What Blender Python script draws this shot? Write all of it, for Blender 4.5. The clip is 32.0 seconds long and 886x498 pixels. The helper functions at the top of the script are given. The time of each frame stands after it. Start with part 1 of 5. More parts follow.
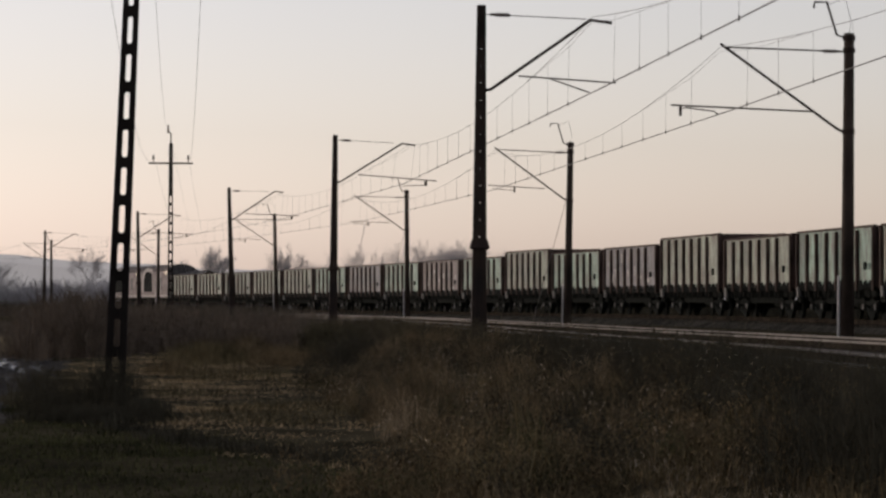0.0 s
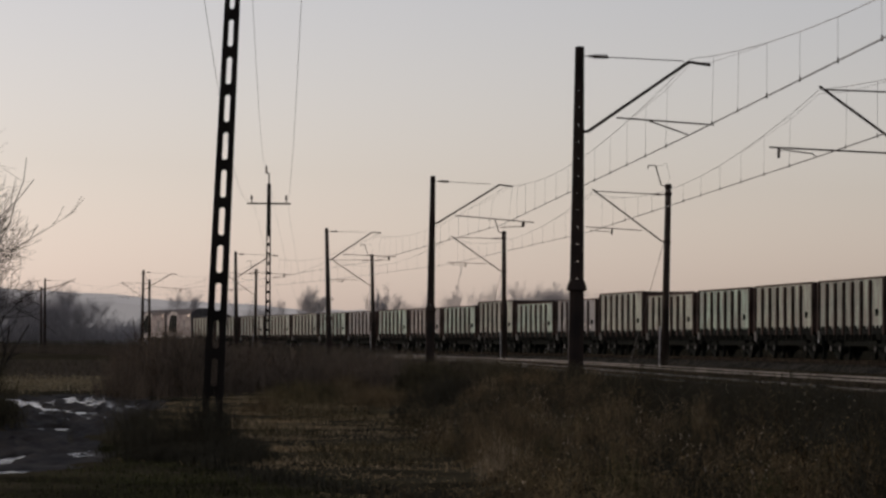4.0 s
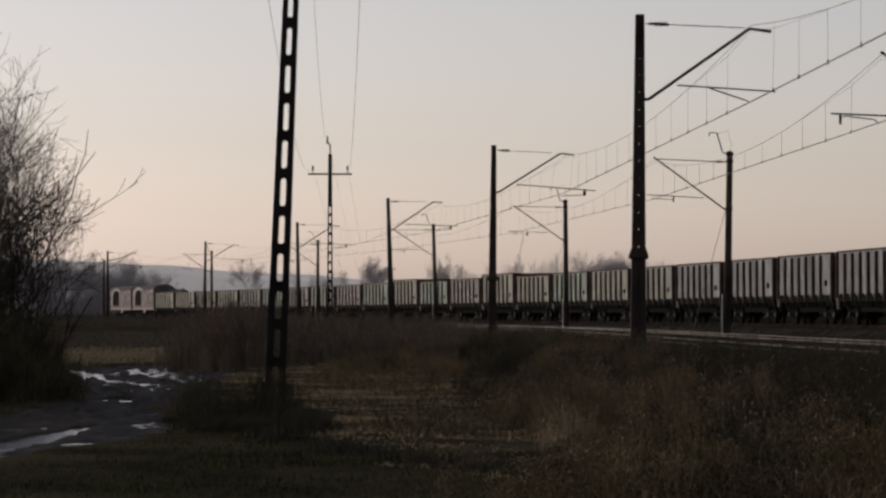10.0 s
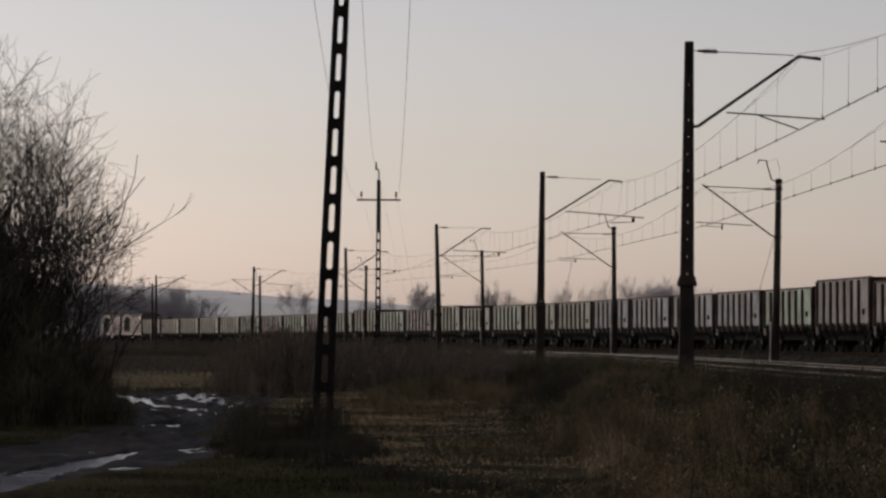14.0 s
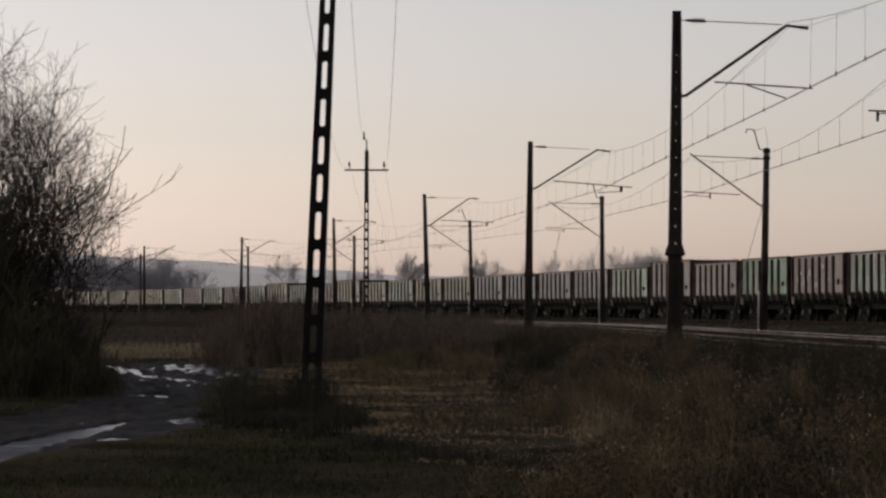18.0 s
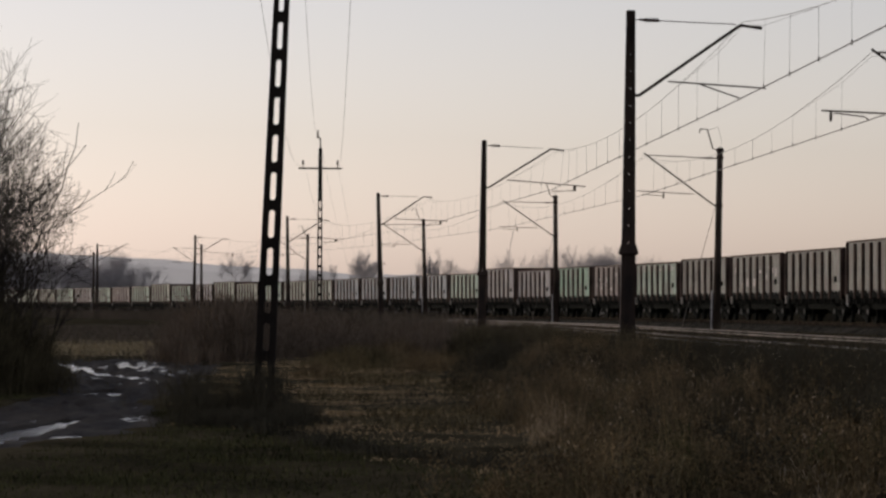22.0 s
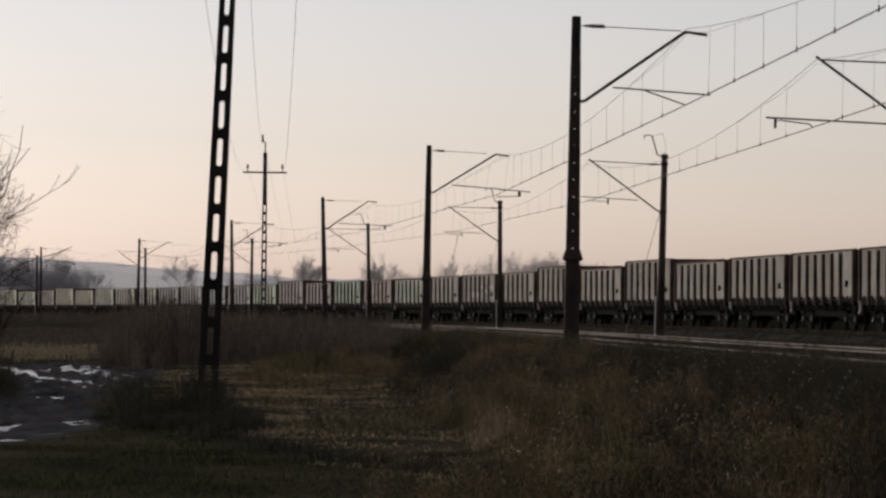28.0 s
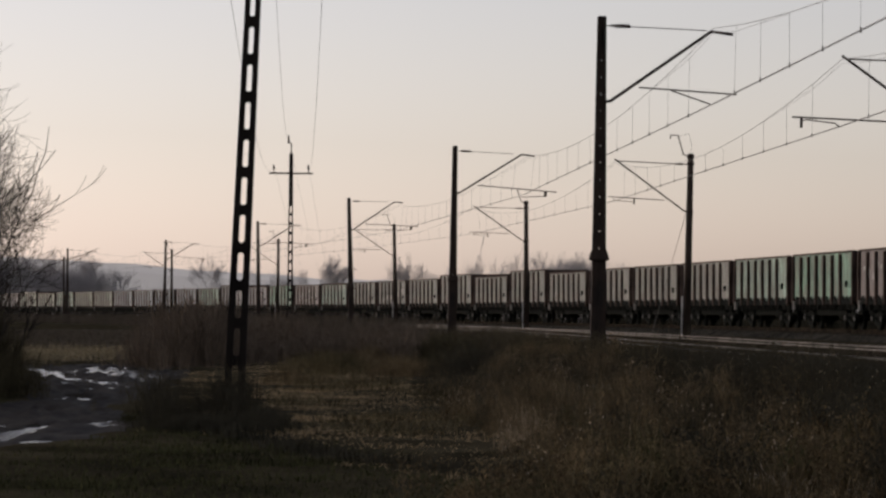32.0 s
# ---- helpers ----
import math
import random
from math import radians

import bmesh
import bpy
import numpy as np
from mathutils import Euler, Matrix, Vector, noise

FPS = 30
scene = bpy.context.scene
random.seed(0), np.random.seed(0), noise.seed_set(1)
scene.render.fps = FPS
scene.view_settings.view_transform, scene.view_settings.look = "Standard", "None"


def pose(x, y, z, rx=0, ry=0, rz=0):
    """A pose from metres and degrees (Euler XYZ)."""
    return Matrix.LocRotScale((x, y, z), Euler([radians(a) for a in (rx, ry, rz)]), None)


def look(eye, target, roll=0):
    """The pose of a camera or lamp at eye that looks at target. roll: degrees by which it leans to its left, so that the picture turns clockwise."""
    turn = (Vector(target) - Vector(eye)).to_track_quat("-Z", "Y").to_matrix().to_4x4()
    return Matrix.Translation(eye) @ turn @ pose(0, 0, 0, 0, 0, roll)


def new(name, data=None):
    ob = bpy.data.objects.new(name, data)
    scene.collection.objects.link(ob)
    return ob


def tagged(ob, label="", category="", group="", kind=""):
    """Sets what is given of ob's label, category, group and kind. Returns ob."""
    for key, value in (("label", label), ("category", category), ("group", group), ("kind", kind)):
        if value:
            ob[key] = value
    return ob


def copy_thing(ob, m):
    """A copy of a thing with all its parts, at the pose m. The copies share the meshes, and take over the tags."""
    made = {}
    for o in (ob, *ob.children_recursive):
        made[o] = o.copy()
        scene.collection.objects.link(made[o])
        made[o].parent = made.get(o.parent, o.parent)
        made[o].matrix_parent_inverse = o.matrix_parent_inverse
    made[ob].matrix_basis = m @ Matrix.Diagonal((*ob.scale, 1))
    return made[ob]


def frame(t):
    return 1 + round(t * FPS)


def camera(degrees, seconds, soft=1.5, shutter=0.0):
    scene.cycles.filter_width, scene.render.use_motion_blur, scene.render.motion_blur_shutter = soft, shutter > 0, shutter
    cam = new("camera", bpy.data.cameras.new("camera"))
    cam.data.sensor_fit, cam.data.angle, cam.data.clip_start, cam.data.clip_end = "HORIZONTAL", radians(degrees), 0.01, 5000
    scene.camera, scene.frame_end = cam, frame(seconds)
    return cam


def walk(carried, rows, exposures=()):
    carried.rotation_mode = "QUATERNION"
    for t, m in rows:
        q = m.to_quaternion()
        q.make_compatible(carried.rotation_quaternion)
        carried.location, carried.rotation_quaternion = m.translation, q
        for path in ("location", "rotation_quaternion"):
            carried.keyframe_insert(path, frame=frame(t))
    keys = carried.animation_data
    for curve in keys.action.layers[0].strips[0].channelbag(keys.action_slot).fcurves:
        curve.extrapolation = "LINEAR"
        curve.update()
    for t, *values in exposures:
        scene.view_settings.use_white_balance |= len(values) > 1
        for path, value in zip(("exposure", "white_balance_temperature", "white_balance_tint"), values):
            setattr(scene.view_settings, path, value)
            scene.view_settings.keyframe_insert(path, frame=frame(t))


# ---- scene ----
# The camera: held in the hand on one spot beside the line, turning slowly.
cam = camera(15.5, 32.0, soft=2.6)
EYE = 1.6
# seconds, turn to the left, tilt up, lean
TURNS = [
    (0, -3.549, 0.845, -0.125), (0.5, -3.221, 0.808, -0.333), (1, -3.150, 0.972, -0.274), (1.5, -2.933, 1.116, -0.091),
    (2, -2.629, 1.365, -0.025), (2.5, -2.406, 1.463, -0.217), (3, -2.137, 1.468, -0.090), (3.5, -1.966, 1.513, -0.020),
    (4, -1.838, 1.569, 0.181), (4.5, -1.617, 1.560, 0.322), (6.5, -0.916, 1.548, -0.297), (7, -0.840, 1.549, -0.287),
    (7.5, -0.841, 1.513, -0.440), (8, -0.802, 1.398, -0.570), (8.5, -0.883, 1.267, -0.536), (9, -0.941, 1.155, -0.338),
    (9.5, -0.820, 1.111, -0.290), (10, -0.753, 1.030, -0.243), (10.5, -0.692, 1.018, -0.256), (11, -0.609, 1.070, -0.257),
    (11.5, -0.469, 1.163, -0.100), (12, -0.361, 1.252, -0.023), (12.5, -0.117, 1.330, 0.079), (13, -0.000, 1.402, 0.000),
    (13.5, 0.091, 1.494, 0.096), (15.5, 0.068, 1.422, -0.272), (16, 0.044, 1.340, -0.292), (16.5, -0.007, 1.201, -0.165),
    (17, -0.081, 1.130, -0.049), (17.5, -0.072, 1.021, -0.159), (18, -0.114, 0.965, -0.089), (18.5, -0.193, 0.882, -0.140),
    (19, -0.268, 0.833, -0.098), (19.5, -0.379, 0.767, -0.199), (20, -0.520, 0.695, -0.169), (20.5, -0.563, 0.727, -0.103),
    (21, -0.619, 0.819, -0.213), (21.5, -0.753, 0.855, -0.105), (22, -0.932, 0.941, 0.054), (22.5, -1.033, 0.986, 0.192),
    (23, -1.222, 0.958, 0.139), (23.5, -1.496, 0.883, -0.095), (24, -1.735, 0.765, -0.005), (24.5, -1.935, 0.695, 0.116),
    (26.5, -1.931, 0.773, 0.505), (27, -1.924, 0.878, 0.563), (27.5, -1.946, 0.937, 0.487), (28, -1.910, 1.030, 0.336),
    (28.5, -1.837, 0.949, 0.234), (29, -1.726, 0.834, 0.410), (29.5, -1.700, 0.816, 0.375), (30, -1.637, 0.813, 0.314),
    (30.5, -1.561, 0.830, 0.330), (31, -1.528, 0.915, 0.244), (31.5, -1.466, 0.990, 0.248), (32, -1.449, 1.036, 0.189),
]
EXPOSURE = [(t, stops + 0.2) for t, stops in ((0, 0.24), (2, 0.04), (4, -0.08), (7, -0.12), (9, -0.13), (10, -0.05), (11, 0.03), (12, 0.0), (13, -0.08), (16, -0.2), (17, -0.1), (20, 0.14), (24, 0.15), (27, 0.24), (28, 0.2), (29, 0.15), (31, 0.18), (32, 0.12))]
walk(cam, [(t, pose(0, 0, EYE, 90 + tilt, 0, turn) @ pose(0, 0, 0, 0, 0, lean)) for t, turn, tilt, lean in TURNS], EXPOSURE)

# ---- light: a low hazy sun ahead and to the left ----
SUN_LEFT, SUN_UP = 55.0, 7.0
world = bpy.data.worlds.new("hazy evening sky")
scene.world = world
world.use_nodes = True
wn = world.node_tree.nodes
wl = world.node_tree.links
sky = wn.new("ShaderNodeTexSky")
sky.sky_type = "NISHITA"
sky.sun_disc = False
sky.sun_elevation = radians(SUN_UP)
sky.sun_rotation = radians(-SUN_LEFT)
sky.air_density, sky.dust_density, sky.ozone_density = 1.0, 0.9, 2.0
haze = wn.new("ShaderNodeHueSaturation")
haze.inputs["Saturation"].default_value = 0.42
warm = wn.new("ShaderNodeMixRGB")
warm.blend_type = "MULTIPLY"
warm.inputs[0].default_value = 1.0
warm.inputs[2].default_value = (1.14, 1.02, 1.09, 1)
wl.new(sky.outputs[0], haze.inputs["Color"])
wl.new(haze.outputs[0], warm.inputs[1])
wl.new(warm.outputs[0], wn["Background"].inputs[0])
wn["Background"].inputs[1].default_value = 0.15
sun = new("sun", bpy.data.lights.new("sun", "SUN"))
sun.data.energy, sun.data.angle, sun.data.color = 0.8, radians(3), (1.0, 0.88, 0.75)
sun.matrix_basis = look((0, 0, 0), (math.sin(radians(SUN_LEFT)), -math.cos(radians(SUN_LEFT)), -math.tan(radians(SUN_UP))))


# ---- materials ----
def material(name, low, high, rough=0.8, metal=0.0, size=3.0, fine=40.0, bump=0.2, mid=0.5, island=0.0, streak=1.0, both=0.35, gloss=0.3):
    """A surface mottled between two colours at two scales, with fine relief."""
    m = bpy.data.materials.new(name)
    m.use_nodes = True
    n, l = m.node_tree.nodes, m.node_tree.links
    shader = n["Principled BSDF"]
    shader.inputs["Metallic"].default_value = metal
    shader.inputs["Specular IOR Level"].default_value = gloss
    where = n.new("ShaderNodeTexCoord")
    stretch = n.new("ShaderNodeMapping")
    stretch.inputs["Scale"].default_value = (1, 1, streak)
    l.new(where.outputs["Object"], stretch.inputs[0])
    broad, grain = n.new("ShaderNodeTexNoise"), n.new("ShaderNodeTexNoise")
    for tex, scale, detail in ((broad, size, 5), (grain, fine, 3)):
        tex.inputs["Scale"].default_value = scale
        tex.inputs["Detail"].default_value = detail
        l.new(stretch.outputs[0], tex.inputs["Vector"])
    add = n.new("ShaderNodeMath")
    add.operation = "MULTIPLY_ADD"
    add.inputs[1].default_value = both
    l.new(grain.outputs["Fac"], add.inputs[0])
    l.new(broad.outputs["Fac"], add.inputs[2])
    last = add
    if island:
        geo = n.new("ShaderNodeNewGeometry")
        more = n.new("ShaderNodeMath")
        more.operation = "MULTIPLY_ADD"
        more.inputs[1].default_value = island
        l.new(geo.outputs["Random Per Island"], more.inputs[0])
        l.new(add.outputs[0], more.inputs[2])
        last = more
    ramp = n.new("ShaderNodeValToRGB")
    centre = mid + both / 2 + island / 2
    ramp.color_ramp.elements[0].position = max(0.0, centre - 0.17 - island * 0.4)
    ramp.color_ramp.elements[1].position = min(1.0, centre + 0.17 + island * 0.4)
    ramp.color_ramp.elements[0].color = (*low, 1)
    ramp.color_ramp.elements[1].color = (*high, 1)
    l.new(last.outputs[0], ramp.inputs[0])
    l.new(ramp.outputs[0], shader.inputs["Base Color"])
    spread = n.new("ShaderNodeMapRange")
    spread.inputs["To Min"].default_value, spread.inputs["To Max"].default_value = max(0.03, rough - 0.12), min(1, rough + 0.12)
    l.new(broad.outputs["Fac"], spread.inputs["Value"])
    l.new(spread.outputs[0], shader.inputs["Roughness"])
    if bump:
        relief = n.new("ShaderNodeBump")
        relief.inputs["Strength"].default_value, relief.inputs["Distance"].default_value = bump, 0.02
        l.new(grain.outputs["Fac"], relief.inputs["Height"])
        l.new(relief.outputs[0], shader.inputs["Normal"])
    return m


EARTH = material("damp earth and matted grass", (0.019, 0.0174, 0.011), (0.069, 0.058, 0.035), 1.0, size=0.35, fine=9, bump=0.5, both=0.6, gloss=0.0)
MUD = material("wet rutted mud", (0.0145, 0.0128, 0.0105), (0.05, 0.0425, 0.034), 0.68, size=0.9, fine=14, bump=0.8, gloss=0.02)
WATER = material("puddle water", (0.012, 0.012, 0.012), (0.02, 0.018, 0.016), 0.24, size=0.4, fine=5, bump=0.35, gloss=0.5)
LUSH = material("dark green winter grass", (0.0165, 0.0185, 0.0092), (0.073, 0.071, 0.032), 0.95, size=0.5, fine=3, bump=0, island=0.2, both=0.6, gloss=0.0)
BRAMBLE = material("blackish bramble stems", (0.02, 0.0202, 0.0148), (0.066, 0.059, 0.04), 0.95, size=0.5, fine=5, bump=0, island=0.4, gloss=0.0)
BRUSH = material("brown leafless brush", (0.056, 0.0445, 0.033), (0.17, 0.132, 0.096), 0.95, size=0.8, fine=5, bump=0, island=0.3, gloss=0.0)
RUSSET = material("russet dead weeds", (0.026, 0.021, 0.0125), (0.245, 0.18, 0.099), 0.95, size=2.0, fine=7, bump=0, island=0.08, both=0.4, gloss=0.0)
DRY = material("dry winter grass", (0.022, 0.02, 0.0105), (0.21, 0.165, 0.088), 0.95, size=1.5, fine=6, bump=0, island=0.06, both=0.4, gloss=0.0)
SHORT = material("short matted grass", (0.2, 0.149, 0.078), (0.6, 0.432, 0.24), 0.95, size=1.3, fine=5, bump=0, island=0.1, both=0.5, gloss=0.0)
WEED = material("dead weed stems", (0.022, 0.02, 0.0125), (0.116, 0.097, 0.056), 0.95, size=1.6, fine=6, bump=0, island=0.1, both=0.4, gloss=0.0)
PALEWEED = material("pale brown weeds", (0.042, 0.0345, 0.026), (0.125, 0.102, 0.075), 0.95, size=0.4, fine=5, bump=0, island=0.5, gloss=0.0)
MEADOW = material("bleached far meadow grass", (0.16, 0.128, 0.075), (0.37, 0.3, 0.18), 0.95, size=0.15, fine=1.5, bump=0, island=0.15, gloss=0.0)
# Base colour raised above plain straw to carry sun glints.
GLINT = material("glossy straw with glints in its colour", (0.19, 0.138, 0.085), (0.52, 0.41, 0.275), 0.45, size=3, fine=9, bump=0, island=0.4, gloss=0.4)
STRAW = material("bleached straw stalks", (0.1, 0.076, 0.046), (0.38, 0.295, 0.185), 0.9, size=1.5, fine=5, bump=0, island=0.4, gloss=0.05)
BARK = material("bare grey-brown bark", (0.026, 0.022, 0.018), (0.075, 0.063, 0.05), 0.95, size=3, fine=30, bump=0.3, island=0.3, gloss=0.05)
# Base colour lightened so far twigs carry the distance haze themselves.
HAZE_PALED = material("twigs paled with painted haze", (0.27, 0.255, 0.252), (0.38, 0.36, 0.35), 0.95, size=1, fine=6, bump=0, island=0.3, gloss=0.0)
BALLAST = material("track ballast", (0.042, 0.0365, 0.029), (0.115, 0.099, 0.078), 1.0, size=1.2, fine=16, bump=0.9, both=0.8, gloss=0.0)
# Darker than the ballast of the wired tracks; for the train's line only.
DARK_BED = material("dark ballast", (0.017, 0.0165, 0.0145), (0.048, 0.045, 0.038), 1.0, size=1.2, fine=16, bump=0.9, both=0.8, gloss=0.0)
RAIL = material("dark rusty rail side", (0.0135, 0.0115, 0.009), (0.036, 0.0295, 0.0228), 0.95, size=2, fine=30, gloss=0.0)
SHINE = material("polished rail head", (0.06, 0.053, 0.043), (0.15, 0.133, 0.11), 0.6, 0.35, size=2, fine=30, bump=0.05)
SLEEPER = material("grey concrete sleeper", (0.05, 0.046, 0.038), (0.12, 0.11, 0.09), 0.95, size=2, fine=30, gloss=0.0)
PIPE = material("pale weathered pipe", (0.28, 0.275, 0.26), (0.48, 0.47, 0.44), 0.8, size=3, fine=30, streak=0.3, gloss=0.1)
# Dark brownish tone for masts and footings alike.
CONCRETE = material("dark weathered concrete", (0.0207, 0.01523, 0.0114), (0.0598, 0.0441, 0.03325), 0.95, size=2.2, fine=45, bump=0.4, streak=0.3, gloss=0.1)
# Near-black tone over the whole pole.
POLE = material("dark pole concrete", (0.009, 0.0076, 0.0066), (0.027, 0.022, 0.0185), 0.95, size=2.2, fine=45, bump=0.4, streak=0.3, gloss=0.05)
STEEL = material("dark painted steel", (0.01495, 0.0105, 0.0081), (0.0414, 0.027, 0.0189), 0.8, 0.0, size=3, fine=40, streak=0.3, gloss=0.2)
WIRE = material("weathered copper wire", (0.06, 0.055, 0.05), (0.11, 0.1, 0.09), 0.5, 0.6, size=2, fine=20, bump=0)
PORCELAIN = material("brown glazed porcelain", (0.035, 0.02, 0.014), (0.07, 0.04, 0.028), 0.25, size=6, fine=40, bump=0)
IRON = material("grimy black iron", (0.0042, 0.0049, 0.0043), (0.0145, 0.0158, 0.0135), 0.9, size=3, fine=30, gloss=0.02)
TREAD = material("worn steel", (0.022, 0.0215, 0.02), (0.06, 0.057, 0.052), 0.6, 0.2, size=5, fine=30)
PALE = material("chipped white paint", (0.4, 0.38, 0.34), (0.72, 0.7, 0.65), 0.7, size=6, fine=40)


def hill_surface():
    m = bpy.data.materials.new("wooded hill with haze glow")
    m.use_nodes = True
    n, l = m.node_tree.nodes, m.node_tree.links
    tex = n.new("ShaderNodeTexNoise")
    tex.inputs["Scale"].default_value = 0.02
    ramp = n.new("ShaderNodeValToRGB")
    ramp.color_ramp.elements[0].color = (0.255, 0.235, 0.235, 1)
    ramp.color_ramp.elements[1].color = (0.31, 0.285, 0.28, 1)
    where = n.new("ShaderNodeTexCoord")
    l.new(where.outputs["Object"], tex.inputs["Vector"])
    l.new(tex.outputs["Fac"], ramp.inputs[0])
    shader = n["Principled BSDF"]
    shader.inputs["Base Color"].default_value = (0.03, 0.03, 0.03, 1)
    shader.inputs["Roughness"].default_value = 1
    # Emission lifts the ridge to the paleness of distant haze.
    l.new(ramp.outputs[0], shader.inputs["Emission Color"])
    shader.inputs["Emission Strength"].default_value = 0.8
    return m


HILL = hill_surface()


# ---- building helpers ----
def part(name, bm, mat, parent=None, label="", smooth=False):
    """Links a bmesh as one mesh object, under a thing or part where given."""
    me = bpy.data.meshes.new(name)
    bm.to_mesh(me)
    bm.free()
    me.materials.append(mat)
    if smooth:
        me.polygons.foreach_set("use_smooth", [True] * len(me.polygons))
    return share(name, me, parent, label)


def share(name, me, parent=None, label="", m=None):
    ob = new(name, me)
    if parent is not None:
        ob.parent = parent
    if m is not None:
        ob.matrix_basis = m
    return tagged(ob, label)


def raw(name, verts, faces, mat, parent=None, label=""):
    me = bpy.data.meshes.new(name)
    me.from_pydata(verts, [], faces)
    me.materials.append(mat)
    return share(name, me, parent, label)


def box(bm, x, y, z, sx, sy, sz, m=None, bevel=0.0):
    """A block centred on x, y with its foot at z."""
    mat = Matrix.Translation((x, y, z + sz / 2)) @ Matrix.Diagonal((sx, sy, sz, 1))
    if m is not None:
        mat = m @ mat
    made = bmesh.ops.create_cube(bm, size=1, matrix=mat)
    if bevel:
        edges = list({e for v in made["verts"] for e in v.link_edges})
        bmesh.ops.bevel(bm, geom=edges, offset=bevel, segments=1, affect="EDGES", profile=0.5)


def rod(bm, a, b, r0, r1=None, n=8):
    """A tapered round bar from a to b."""
    a, b = Vector(a), Vector(b)
    r1 = r0 if r1 is None else r1
    m = Matrix.Translation((a + b) / 2) @ (b - a).to_track_quat("Z", "Y").to_matrix().to_4x4()
    bmesh.ops.create_cone(bm, cap_ends=True, segments=n, radius1=r0, radius2=r1, depth=(b - a).length, matrix=m)


def bent(bm, points, r, n=6):
    """One round tube along the points."""
    points = [Vector(p) for p in points]
    last = len(points) - 1
    rings = []
    for i, p in enumerate(points):
        d = (points[min(i + 1, last)] - points[max(i - 1, 0)]).normalized()
        u = d.cross(Vector((0, 0, 1)))
        u = (u if u.length > 0.1 else d.cross(Vector((0, 1, 0)))).normalized()
        v = d.cross(u)
        rings.append([bm.verts.new(p + (u * math.cos(2 * math.pi * j / n) + v * math.sin(2 * math.pi * j / n)) * r) for j in range(n)])
    for a, b in zip(rings, rings[1:]):
        for j in range(n):
            bm.faces.new((a[j], a[(j + 1) % n], b[(j + 1) % n], b[j]))
    bm.faces.new(rings[0][::-1])
    bm.faces.new(rings[-1])


def disc(bm, centre, axis, r, w, n=16):
    axis = Vector(axis).normalized()
    rod(bm, Vector(centre) - axis * w / 2, Vector(centre) + axis * w / 2, r, r, n)


def sweep(points, section, fall=None):
    """A strip with the cross-section (offset to the right, height) along plan points (x, y, heading); fall(y) lowers it on the way."""
    verts, faces, k = [], [], len(section)
    for x, y, h in points:
        verts += [(x + o * math.cos(h), y + o * math.sin(h), z + float(grade(y)) + (float(fall(y)) if fall else 0.0)) for o, z in section]
    for i in range(len(points) - 1):
        faces += [(i * k + j, i * k + j + 1, (i + 1) * k + j + 1, (i + 1) * k + j) for j in range(k - 1)]
    return verts, faces


# ---- plan: the broad line on which the train runs ----
CAR = 13.92
STEP = 1.0
_s = np.arange(-60, 700, STEP)
_h = 0.06398 + 0.001016 * _s - 3.279e-6 * _s ** 2 / 2 + 9.954e-9 * _s ** 3 / 6
_x = 21.26 - np.concatenate(([0], np.cumsum((np.sin(_h[1:]) + np.sin(_h[:-1])) / 2))) * STEP
_y = np.concatenate(([0], np.cumsum((np.cos(_h[1:]) + np.cos(_h[:-1])) / 2))) * STEP
_x, _y = _x - _x[60] + 21.26, _y - _y[60] + 140.07


def broad(s):
    """Middle of the broad line at s metres: x, y, heading. It runs straight on at both ends."""
    over = min(0.0, s - _s[0]) + max(0.0, s - _s[-1])
    h = float(np.interp(s, _s, _h))
    x, y = float(np.interp(s, _s, _x)) - over * math.sin(h), float(np.interp(s, _s, _y)) + over * math.cos(h)
    return x + 1.6 * math.cos(h), y + 1.6 * math.sin(h), h


def gone(t):
    """How far the train still has to run until the end of the clip."""
    return 11.2256 * (32 - t) + 0.039917 * (256 - (t - 16) ** 2) / 2


def pair(y):
    """Middle between the two wired tracks: x, heading."""
    if y < 89:
        return 9.98, 0.0
    return 9.98 - 4.77e-4 * (y - 89) ** 2, math.atan(9.54e-4 * (y - 89))


RAIL_TOP = 0.7


def grade(y):
    """The land falls gently away beyond the first masts."""
    return -0.0015 * np.clip(y - 150, 0, 450)


def dip(y):
    """The wired tracks and their bank sink a little between the first and the second masts."""
    return np.interp(y, [50, 100, 140], [0.0, -0.18, -0.24])


def hummocks(x, y):
    """Tussocky swells of the rough bank, and much lower ones on the meadow."""
    mid = np.where(y < 89, 9.98, 9.98 - 4.77e-4 * (np.maximum(y, 89) - 89) ** 2)
    rough = np.clip((x - 1.3 - 0.024 * (y - 30)) / 1.0, 0, 1) * np.clip((mid - 4.3 - x) / 0.8, 0, 1) * np.clip((100 - y) / 25, 0, 1) * np.clip((y - 20) / 6, 0, 1)
    swell = np.sin(3.1 * x + 1.4 * np.sin(0.8 * y)) * np.sin(1.5 * y + 1.2 * np.sin(1.1 * x)) + 0.6 * np.sin(6.3 * x + 1.1 * np.sin(2.1 * y) + 1) * np.sin(3.4 * y + 0.9 * np.sin(2.7 * x))
    return rough * 0.3 * np.clip(swell + 0.25, 0, 1.3)


def ground_height(x, y):
    """Flat meadow with a muddy cart track, and the low bank that carries the lines."""
    mid = np.where(y < 89, 9.98, 9.98 - 4.77e-4 * (np.maximum(y, 89) - 89) ** 2)
    rise = np.clip((x - mid + 7.5) / 3.6, 0, 1)
    crown = np.clip((x - mid - 4) / 5, 0, 1)
    return (0.4 + dip(y)) * rise * rise * (3 - 2 * rise) + 0.05 * crown + grade(y) + hummocks(x, y)


def track_mid(y):
    """Middle of the muddy cart track."""
    return np.interp(y, [30, 36, 42, 50, 57, 66, 78, 92], [-6.9, -5.9, -5.0, -4.75, -4.8, -5.4, -6.2, -7.2])


